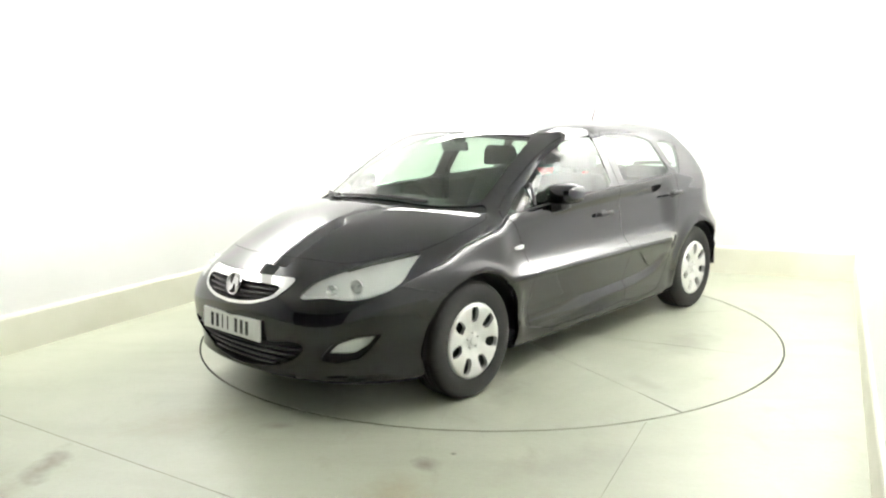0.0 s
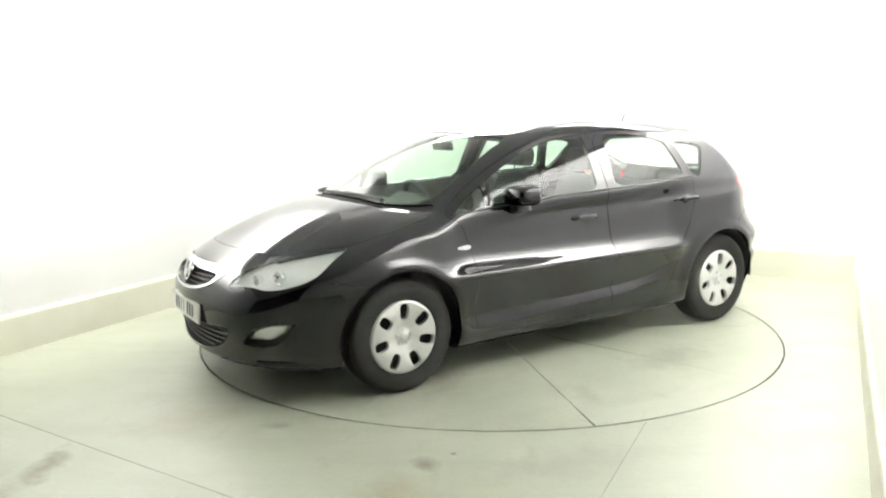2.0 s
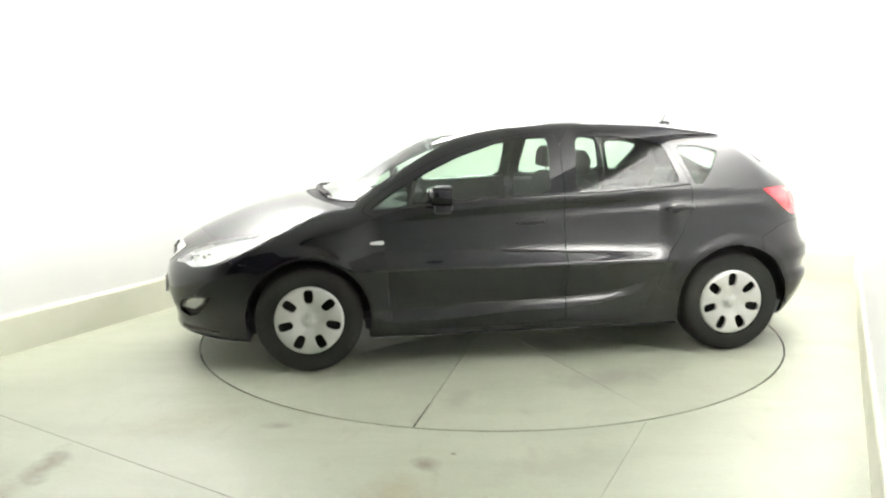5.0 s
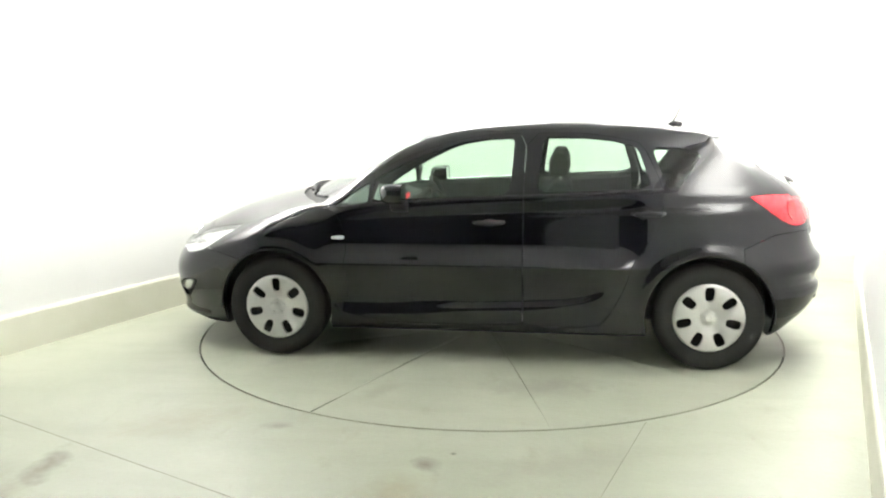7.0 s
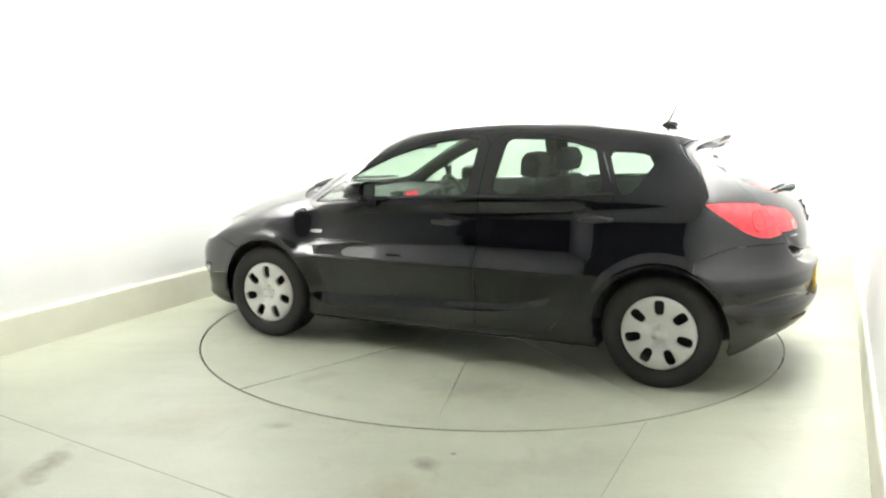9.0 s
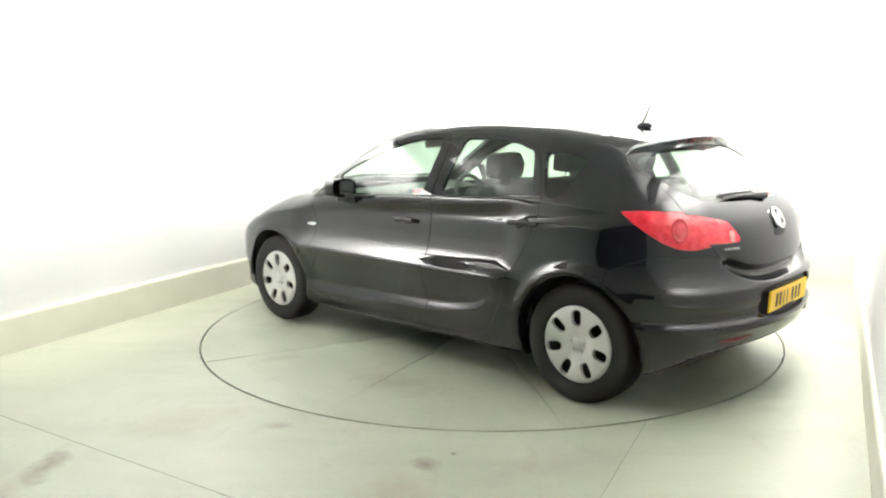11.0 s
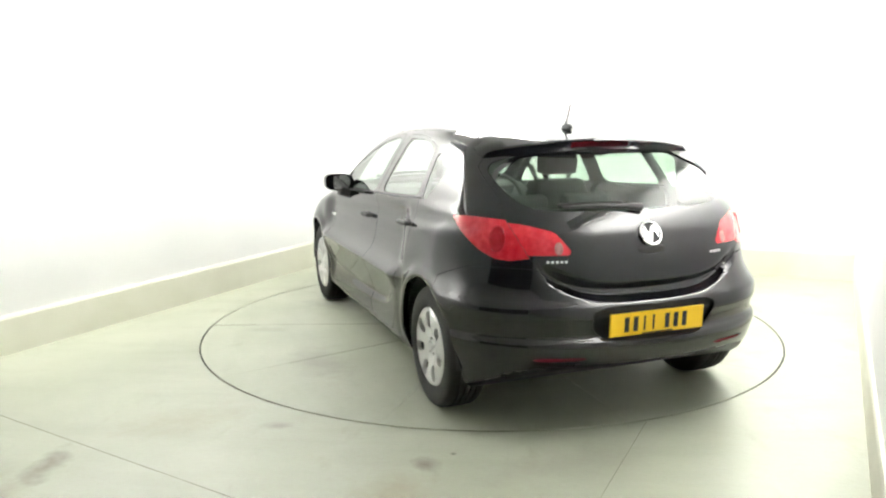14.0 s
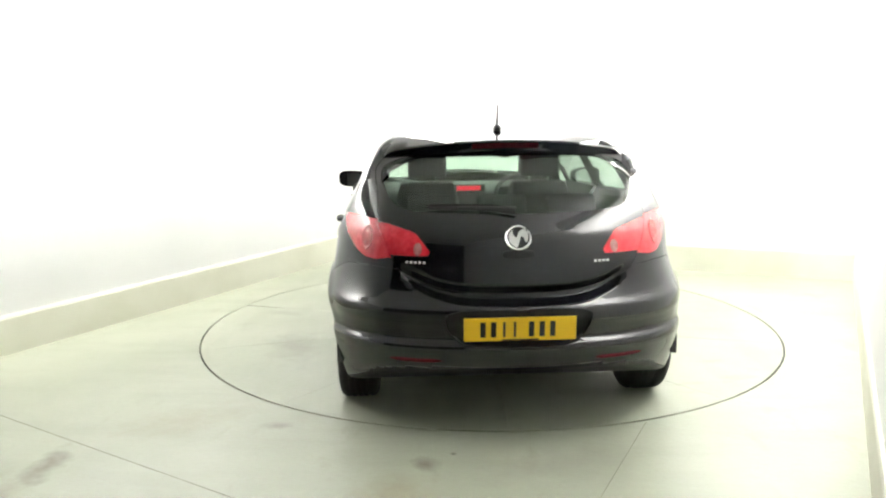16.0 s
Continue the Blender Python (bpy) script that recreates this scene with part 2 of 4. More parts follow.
def skirting(a, b, name, high=0.26, thick=0.02):
    a, b = Vector(a), Vector(b)
    d = (b - a).normalized()
    inn = Vector((d.y, -d.x))
    bm = bmesh.new()
    prof = [(0.0, 0.0), (thick, 0.0), (thick, high - 0.02), (thick - 0.008, high), (0.0, high)]
    ends = []
    for p in (a + d * 0.002, b - d * 0.002):
        ends.append([bm.verts.new((p.x + inn.x * o, p.y + inn.y * o, z)) for o, z in prof])
    for i in range(5):
        bm.faces.new((ends[0][i], ends[0][(i + 1) % 5], ends[1][(i + 1) % 5], ends[1][i]))
    bm.faces.new(ends[0])
    bm.faces.new(ends[1])
    bmesh.ops.recalc_face_normals(bm, faces=bm.faces)
    return tagged(mesh_ob(name, bm, SKIRT, 0), "cream painted skirting along the foot of the white wall", "skirting", kind="structure")


def build_room():
    wall("wall_west", C_NL, C_LB, "plain matt white painted booth wall")
    wall("wall_north", C_LB, C_BR, "plain matt white painted booth wall")
    wall("wall_east", C_BR, C_RN, "plain matt white painted booth wall")
    # never in view: a stand-in wall that gives the flank its dark reflections
    wall("wall_south", C_RN, C_NL, "unseen dark grey wall behind the camera, added for dark reflections", DARK_WALL)
    skirting(C_NL, C_LB, "baseboard_west")
    skirting(C_LB, C_BR, "baseboard_north")
    skirting(C_BR, C_RN, "baseboard_east")
    # floor with a round hole for the turntable
    bm = bmesh.new()
    n = 160
    ring = [bm.verts.new(((RIM + SLOT) * math.cos(2 * math.pi * i / n), (RIM + SLOT) * math.sin(2 * math.pi * i / n), 0)) for i in range(n)]
    mid = [bm.verts.new((2.3 * math.cos(2 * math.pi * i / n), 2.3 * math.sin(2 * math.pi * i / n), 0)) for i in range(n)]
    far = [bm.verts.new((14 * math.cos(2 * math.pi * i / n), 14 * math.sin(2 * math.pi * i / n), 0)) for i in range(n)]
    deep = [bm.verts.new((v.co.x, v.co.y, -0.08)) for v in ring]
    for i in range(n):
        j = (i + 1) % n
        bm.faces.new((ring[i], mid[i], mid[j], ring[j]))
        bm.faces.new((mid[i], far[i], far[j], mid[j]))
        bm.faces.new((deep[i], ring[i], ring[j], deep[j]))
    for a, b in ((C_NL, C_LB), (C_LB, C_BR), (C_BR, C_RN), (C_RN, C_NL)):
        d = (Vector(b) - Vector(a)).normalized()
        out = Vector((-d.y, d.x, 0))
        bmesh.ops.bisect_plane(bm, geom=bm.verts[:] + bm.edges[:] + bm.faces[:], plane_co=(a[0] + out.x * 0.1, a[1] + out.y * 0.1, 0), plane_no=out, clear_outer=True)
    tagged(mesh_ob("floor", bm, FLOOR, 0), "worn pale grey-green painted concrete floor with brown stains", "floor", kind="structure")
    floor = bpy.data.objects["floor"]
    for a, b, w in (((-2.75, -1.79), (-1.0, -2.777), 0.0035), ((-1.0, -2.777), (0.62, -3.69), 0.002), ((0.80, -1.91), (-0.52, -5.0), 0.0022)):
        a, b = Vector(a), Vector(b)
        d = (b - a).normalized()
        sx = Vector((-d.y, d.x)) * w / 2
        bm = bmesh.new()
        prism(bm, [tuple(q) for q in (a - sx, b - sx, b + sx, a + sx)], -0.003, 0.0012)
        part("floor_joint", bm, JOINT, floor, "dark thin joint between floor slabs", smooth=0)
    # pit under the slot
    bm = bmesh.new()
    lathe(bm, [(RIM - 0.1, -0.081), (RIM + 0.05, -0.081), (RIM + 0.05, -0.12), (RIM - 0.1, -0.12)], 96)
    tagged(mesh_ob("floor_pit", bm, GAP, 0), "dark gap round the rim of the turntable", "floor", kind="structure")
    bm = bmesh.new()
    prism(bm, [C_NL, C_RN, C_BR, C_LB], TALL, TALL + 0.1)
    bmesh.ops.recalc_face_normals(bm, faces=bm.faces)
    tagged(mesh_ob("ceiling", bm, CEIL, 0), "plain white ceiling of the photo booth", "ceiling", kind="structure")


build_room()


def light_box(long, wide, material, label, group):
    """A flat light fitting that hangs from its back, lit face down: frame, two rails and a diffuser."""
    root = tagged(new("assumed_wash_light"), label, "ceiling light", group)
    h, w = long / 2, wide / 2
    for x0, x1, y0, y1 in ((-h, h, -w - 0.02, -w), (-h, h, w, w + 0.02), (-h - 0.02, -h, -w - 0.02, w + 0.02), (h, h + 0.02, -w - 0.02, w + 0.02)):
        bm = bmesh.new()
        box(bm, x0, y0, -0.07, x1, y1, 0.0)
        part("frame_rail", bm, FRAME_W, root, smooth=0)
    bm = bmesh.new()
    box(bm, -h, -w, -0.01, h, w, 0.0)
    part("back_plate", bm, FRAME_W, root, smooth=0)
    bm = bmesh.new()
    box(bm, -h, -w, -0.055, h, w, -0.04)
    part("diffuser", bm, material, root, "glowing white diffuser", smooth=0)
    return root


# wall washers, assumed and out of view: hung under the ceiling, turned to the wall beside them
def washers(a, b, runs, hang, tilt, long, material, label):
    a, b = Vector(a), Vector(b)
    d = (b - a).normalized()
    inn = Vector((d.y, -d.x))
    one = None
    for r in runs:
        p = a.lerp(b, r) + inn * 0.54
        m = pose(p.x, p.y, TALL - hang, 0, 0, math.degrees(math.atan2(d.y, d.x))) @ pose(0, 0, 0, tilt, 0, 0)
        if one is None:
            one = light_box(long, 0.70, material, label, "wall washers of the booth")
            one.matrix_basis = m
        else:
            copy_thing(one, m)


washers(C_NL, C_LB, (0.53,), 0.62, 76, 1.75, WASH, "unseen wall-washing light, assumed, with a glowing diffuser")
washers(C_NL, C_LB, (0.71,), 0.38, 76, 1.75, WASH, "unseen wall-washing light, assumed, with a glowing diffuser")
washers(C_LB, C_BR, (0.27, 0.73), 0.12, 8, 1.75, WASH_SOFT, "dimmer unseen wall-washing light, assumed, with a glowing diffuser")
washers(C_BR, C_RN, (0.10,), 0.36, 76, 1.60, WASH, "unseen wall-washing light, assumed, with a glowing diffuser")
washers(C_BR, C_RN, (0.25, 0.40), 0.62, 76, 1.60, WASH, "unseen wall-washing light, assumed, with a glowing diffuser")


def turntable():
    """Ten flush plates with radial joints, on a dark bed."""
    root = tagged(new("turntable"), "round flush turntable of ten pale worn plates set in the floor", "turntable")
    bm = bmesh.new()
    lathe(bm, [(0.001, -0.0045), (RIM - 0.02, -0.0045), (RIM - 0.02, -0.07), (0.001, -0.07)], 120, closed=False)
    part("bed", bm, BED, root, "worn bed under the plates", smooth=0)
    for k in range(10):
        a0, a1 = radians(33 + 36 * k), radians(69 + 36 * k)
        g0 = g1 = 0.0002
        n = 16
        outline = [(0.02 * math.cos((a0 + a1) / 2), 0.02 * math.sin((a0 + a1) / 2))]
        for i in range(n + 1):
            a = a0 + g0 / RIM + (a1 - a0 - (g0 + g1) / RIM) * i / n
            outline.append((RIM * math.cos(a), RIM * math.sin(a)))
        bm = bmesh.new()
        prism(bm, outline, -0.004, 0.0)
        part("plate", bm, TABLE_TOP, root, smooth=0)
    # one joint stands open for a hand's length at the rim
    a = radians(69)
    d, w = Vector((math.cos(a), math.sin(a))), Vector((-math.sin(a), math.cos(a)))
    bm = bmesh.new()
    prism(bm, [tuple(q) for q in (d * 1.70 - w * 0.001, d * (RIM - 0.002) - w * 0.005, d * (RIM - 0.002) + w * 0.005, d * 1.70 + w * 0.001)], -0.003, 0.0008)
    part("open_joint", bm, GAP, root, "dark open joint at the rim", smooth=0)
    return root


TABLE = turntable()
# ---- the form of the car's body: x forward, y to its left, z up, origin on the ground between the axles ----
def curve(xs, ys):
    """A smooth monotone curve through knots, as a function of an array."""
    xs, ys = np.array(xs, float), np.array(ys, float)
    if xs[0] > xs[-1]:
        xs, ys = xs[::-1], ys[::-1]
    h, s = np.diff(xs), np.diff(ys) / np.diff(xs)
    m = np.zeros(len(xs))
    m[0], m[-1] = s[0], s[-1]
    for i in range(1, len(xs) - 1):
        if s[i - 1] * s[i] > 0:
            w1, w2 = 2 * h[i] + h[i - 1], h[i] + 2 * h[i - 1]
            m[i] = (w1 + w2) / (w1 / s[i - 1] + w2 / s[i])

    def at(x):
        x = np.clip(np.asarray(x, float), xs[0], xs[-1])
        i = np.clip(np.searchsorted(xs, x) - 1, 0, len(xs) - 2)
        t = (x - xs[i]) / h[i]
        return (ys[i] * (1 + 2 * t) * (1 - t) ** 2 + m[i] * h[i] * t * (1 - t) ** 2 + ys[i + 1] * t * t * (3 - 2 * t) + m[i + 1] * h[i] * t * t * (t - 1))
    return at


def ease(x, a, b):
    t = np.clip((x - a) / (b - a), 0, 1)
    return t * t * (3 - 2 * t)


TOP = curve((2.45, 2.36, 2.27, 2.17, 2.07, 1.93, 1.73, 1.53, 1.40, 1.30, 1.22, 1.03, 0.84, 0.65, 0.50, 0.35, 0.12, -0.3, -0.7, -1.1, -1.5, -1.66, -2.2),
            (0.42, 0.55, 0.66, 0.745, 0.80, 0.865, 0.94, 0.995, 1.02, 1.033, 1.065, 1.175, 1.28, 1.37, 1.42, 1.453, 1.482, 1.503, 1.495, 1.46, 1.40, 1.37, 1.25))
CROWN = curve((2.4, 1.7, 1.2, 0.6, 0.2, -0.5, -1.3, -2.2), (0.16, 0.13, 0.10, 0.10, 0.10, 0.11, 0.12, 0.12))
NOSE = curve((0.10, 0.16, 0.20, 0.235, 0.265, 0.31, 0.42, 0.55, 0.64, 0.72, 0.80, 0.9, 1.2), (2.00, 2.13, 2.215, 2.25, 2.243, 2.25, 2.285, 2.29, 2.285, 2.265, 2.22, 2.12, 1.9))
TAIL = curve((0.10, 0.20, 0.30, 0.36, 0.42, 0.455, 0.475, 0.505, 0.55, 0.595, 0.64, 0.685, 0.74, 0.84, 0.97, 1.012, 1.077, 1.126, 1.214, 1.26, 1.36, 1.5),
             (-1.92, -2.00, -2.055, -2.088, -2.112, -2.124, -2.122, -2.094, -2.104, -2.124, -2.122, -2.09, -2.068, -2.055, -2.022, -1.993, -1.935, -1.879, -1.764, -1.69, -1.53, -1.29))
WIDE = curve((2.4, 2.0, 1.7, 1.34, 0.9, 0.3, -0.4, -1.0, -1.34, -1.7, -2.0, -2.2), (0.84, 0.868, 0.892, 0.905, 0.902, 0.898, 0.898, 0.905, 0.91, 0.895, 0.865, 0.83))
FLANK = curve((0.10, 0.20, 0.26, 0.34, 0.45, 0.58, 0.63, 0.72, 0.82, 0.90, 0.96, 1.02), (-0.08, -0.044, -0.030, -0.021, -0.013, -0.004, 0.0, -0.008, -0.020, -0.034, -0.052, -0.075))
BELT = curve((2.3, 1.4, 1.0, 0.6, 0.0, -0.6, -1.1, -1.5, -2.1), (0.90, 0.94, 0.955, 0.985, 1.015, 1.035, 1.065, 1.08, 1.08))
CABIN = curve((1.6, 1.1, 0.6, 0.0, -0.6, -1.1, -1.5, -1.8, -2.1), (0.79, 0.82, 0.835, 0.838, 0.836, 0.828, 0.803, 0.755, 0.69))
LEAN = curve((1.6, 1.0, 0.4, -0.6, -1.3, -2.0), (0.45, 0.47, 0.48, 0.48, 0.48, 0.42))


FLARE = curve((0.36, 0.50, 0.585, 0.612, 0.625, 0.645, 0.668, 0.695, 0.735, 0.80), (0.010, 0.044, 0.070, 0.079, 0.078, 0.063, 0.043, 0.024, 0.009, 0.0))
BLADE = curve((1.0, 0.38, 0.03, -0.40, -0.60, -0.70, -0.76, -0.80, -0.84), (0.33, 0.35, 0.362, 0.385, 0.415, 0.455, 0.51, 0.575, 0.66))


def side(x, z):
    """Half width of the body at x, z."""
    low = WIDE(x) + FLANK(z)
    # doors: metal flares out to the pressed line, falls in below it, and flares again into the blade above the sill
    door = ease(x, -0.99, -0.80) * (1 - ease(x, 0.92, 1.14))
    foot = BLADE(x)
    soft = 0.07 * ease(x, 0.1, 0.6)
    out = np.where(z > 0.612, 0.0, 0.050)
    inner = FLARE(z)
    rise = 1 - ease(z, foot - 0.022 - soft, foot + 0.034 + soft)
    low = low + door * (-0.036 + inner + (np.maximum(out - inner, 0)) * rise)
    # lips of the wheel arches
    for cx in (1.3425, -1.3425):
        r = np.hypot(x - cx, (z - 0.325))
        low = low + 0.022 * np.exp(-((r - 0.392) / 0.042) ** 2) * ease(z, 0.20, 0.36)
    # shoulder crease that runs into the rear lamps
    low = low + 0.010 * np.exp(-((z - (0.905 - 0.05 * x * 0.6)) / 0.035) ** 2) * ease(-x, 0.1, 0.9)
    b = BELT(x)
    up = CABIN(x) - LEAN(x) * (z - b) - 0.25 * np.maximum(z - b, 0) ** 2
    t = ease(z, b - 0.10, b + 0.015)
    return low * (1 - t) + np.minimum(up, low + 0.2) * t


def smax(a, b, k):
    h = np.maximum(k - np.abs(a - b), 0) / k
    return np.maximum(a, b) + h * h * k / 4


def body(x, y, z):
    """Negative inside the body, positive outside."""
    y = np.abs(y)
    top = (z - (TOP(x + 0.42 * y * y) - CROWN(x) * y * y)) * 0.9
    flank = y - side(x, z)
    nose = (x - (NOSE(z) - 0.28 * y ** 2 - 0.9 * y ** 6)) * 0.85
    # dark undercut below the tailgate's lip
    lift = 0.055 * (y / 0.45) ** 4
    under = 0.055 * ease(z, 0.660 + lift, 0.682 + lift) * (1 - ease(z, 0.705 + lift, 0.752 + lift)) * (1 - ease(y, 0.44, 0.57))
    tail = ((TAIL(z) + under + 0.25 * y ** 2 + (0.42 + 0.33 * ease(z, 0.62, 0.86)) * y ** 6) - x) * 0.85
    cabin = ease(z, 0.9, 1.1)
    f = smax(top, flank, 0.075)
    f = smax(f, nose, 0.07)
    f = smax(f, tail, 0.07 - 0.045 * cabin)
    return smax(f, 0.185 + 0.15 * ease(-x, 1.60, 2.05) + 0.02 * ease(x, 1.8, 2.2) - z, 0.05)
def shell_points(p):
    """Carries points of a box round the car onto the body's surface, straight out from its core."""
    core = np.stack([np.clip(p[:, 0], -1.35, 1.45), np.clip(p[:, 1], 0, 0.30), np.clip(p[:, 2], 0.55, 0.70)], 1)
    way = p - core
    keep = p[:, 1] < 1e-9
    core[keep, 1] = 0
    way[keep, 1] = 0
    lo, hi = np.zeros(len(p)), np.full(len(p), 1.6)
    f = lambda k: body(*(core + way * k[:, None]).T)
    best = np.full(len(p), 1.6)
    prev = np.zeros(len(p))
    found = np.zeros(len(p), bool)
    for s in np.linspace(0.02, 1.6, 120):
        now = np.full(len(p), s)
        hit = (~found) & (f(now) > 0)
        lo[hit], hi[hit] = prev[hit], s
        found |= hit
        prev = now
    for _ in range(30):
        mid = (lo + hi) / 2
        out = f(mid) > 0
        hi = np.where(out, mid, hi)
        lo = np.where(out, lo, mid)
    return core + way * lo[:, None]


def half_shell():
    """The left half of the body's skin as one quad mesh."""
    X0, X1, Y1, Z0, Z1 = -2.30, 2.42, 1.0, 0.12, 1.58
    xs, ys = np.linspace(X0, X1, 191), np.linspace(0, Y1, 37)
    # finer rows where the flank is creased
    zs = np.concatenate([np.linspace(Z0, 0.34, 9), np.linspace(0.348, 0.42, 10), np.linspace(0.428, 0.58, 16), np.linspace(0.588, 0.70, 20), np.linspace(0.71, 0.84, 12), np.linspace(0.865, Z1, 34)])
    nx, ny, nz = len(xs) - 1, len(ys) - 1, len(zs) - 1
    verts, index, faces = [], {}, []

    def vert(i, j, k):
        if (i, j, k) not in index:
            index[i, j, k] = len(verts)
            verts.append((xs[i], ys[j], zs[k]))
        return index[i, j, k]
    for i in range(nx):
        for k in range(nz):
            faces.append((vert(i + 1, ny, k), vert(i, ny, k), vert(i, ny, k + 1), vert(i + 1, ny, k + 1)))
        for j in range(ny):
            faces.append((vert(i, j, nz), vert(i + 1, j, nz), vert(i + 1, j + 1, nz), vert(i, j + 1, nz)))
            faces.append((vert(i + 1, j, 0), vert(i, j, 0), vert(i, j + 1, 0), vert(i + 1, j + 1, 0)))
    for j in range(ny):
        for k in range(nz):
            faces.append((vert(nx, j, k), vert(nx, j + 1, k), vert(nx, j + 1, k + 1), vert(nx, j, k + 1)))
            faces.append((vert(0, j + 1, k), vert(0, j, k), vert(0, j, k + 1), vert(0, j + 1, k + 1)))
    pts = shell_points(np.array(verts))
    bm = bmesh.new()
    vs = [bm.verts.new(p) for p in pts]
    for f in faces:
        bm.faces.new([vs[i] for i in f])
    bm.normal_update()
    return bm
# ---- the skin is cut along its shut lines into panels, panes and lenses ----
AXES = {"side": (0, 2), "end": (1, 2), "top": (0, 1)}


def rounded(pts, times=2, soft=0.2):
    """Chaikin's corner cutting of a closed outline."""
    for _ in range(times):
        out = []
        for i, p in enumerate(pts):
            q = pts[(i + 1) % len(pts)]
            out += [((1 - soft) * p[0] + soft * q[0], (1 - soft) * p[1] + soft * q[1]), (soft * p[0] + (1 - soft) * q[0], soft * p[1] + (1 - soft) * q[1])]
        pts = out
    return pts


def within(pts, a, b):
    odd = False
    for i, (x0, y0) in enumerate(pts):
        x1, y1 = pts[i - 1]
        if (y0 > b) != (y1 > b) and a < (x1 - x0) * (b - y0) / (y1 - y0) + x0:
            odd = not odd
    return odd


def cut_out(bm, plane, outline, tag, where, over=None, smooth=2, soft=0.2):
    """Cuts the skin along an outline, seen along one axis, and marks what lies in it."""
    layer = bm.faces.layers.int["panel"]
    i, j = AXES[plane]
    pts = rounded(outline, smooth, soft) if smooth else outline
    a0, a1 = min(p[0] for p in pts) - 0.03, max(p[0] for p in pts) + 0.03
    b0, b1 = min(p[1] for p in pts) - 0.03, max(p[1] for p in pts) + 0.03
    cands = set()
    for f in bm.faces:
        c = f.calc_center_median()
        if a0 < c[i] < a1 and b0 < c[j] < b1 and (over is None or f[layer] in over) and where(c, f.normal):
            cands.add(f)
    for k, p in enumerate(pts):
        q = pts[(k + 1) % len(pts)]
        d = (q[0] - p[0], q[1] - p[1])
        n = math.hypot(*d)
        if n < 1e-6:
            continue
        no = (-d[1] / n, d[0] / n)
        lo_a, hi_a, lo_b, hi_b = min(p[0], q[0]) - 1e-4, max(p[0], q[0]) + 1e-4, min(p[1], q[1]) - 1e-4, max(p[1], q[1]) + 1e-4
        hit = []
        for f in cands:
            co = [(v.co[i], v.co[j]) for v in f.verts]
            if max(c[0] for c in co) < lo_a or min(c[0] for c in co) > hi_a or max(c[1] for c in co) < lo_b or min(c[1] for c in co) > hi_b:
                continue
            s = [(c[0] - p[0]) * no[0] + (c[1] - p[1]) * no[1] for c in co]
            if max(s) > 1e-5 and min(s) < -1e-5:
                hit.append(f)
        if hit:
            co, nv = [0, 0, 0], [0, 0, 0]
            co[i], co[j], nv[i], nv[j] = p[0], p[1], no[0], no[1]
            geom = list({v for f in hit for v in f.verts}) + list({e for f in hit for e in f.edges}) + hit
            res = bmesh.ops.bisect_plane(bm, geom=geom, dist=1e-6, plane_co=co, plane_no=nv)
            cands.update(g for g in res["geom"] if isinstance(g, bmesh.types.BMFace))
    for f in cands:
        if f.is_valid:
            c = f.calc_center_median()
            if within(pts, c[i], c[j]):
                f[layer] = tag


SHELL, UNDER, BONNET, COWL, SCREEN, ROOF, DOOR_F, DOOR_R, PANE_T, PANE_F, PANE_R, PANE_Q, GONE, BUMPER_F, BUMPER_R, GATE, PANE_B, LAMP_O, LAMP_I, HEAD, GRILLE, GRILLE_IN, INTAKE, FOG, RECESS, FOG_IN = range(26)
AXLE, HUB, TRACK, TYRE_R = 1.3425, 0.322, 0.777, 0.325


def disc(cx, cz, r, n=48):
    return [(cx + r * math.cos(2 * math.pi * k / n), cz + r * math.sin(2 * math.pi * k / n)) for k in range(n)]


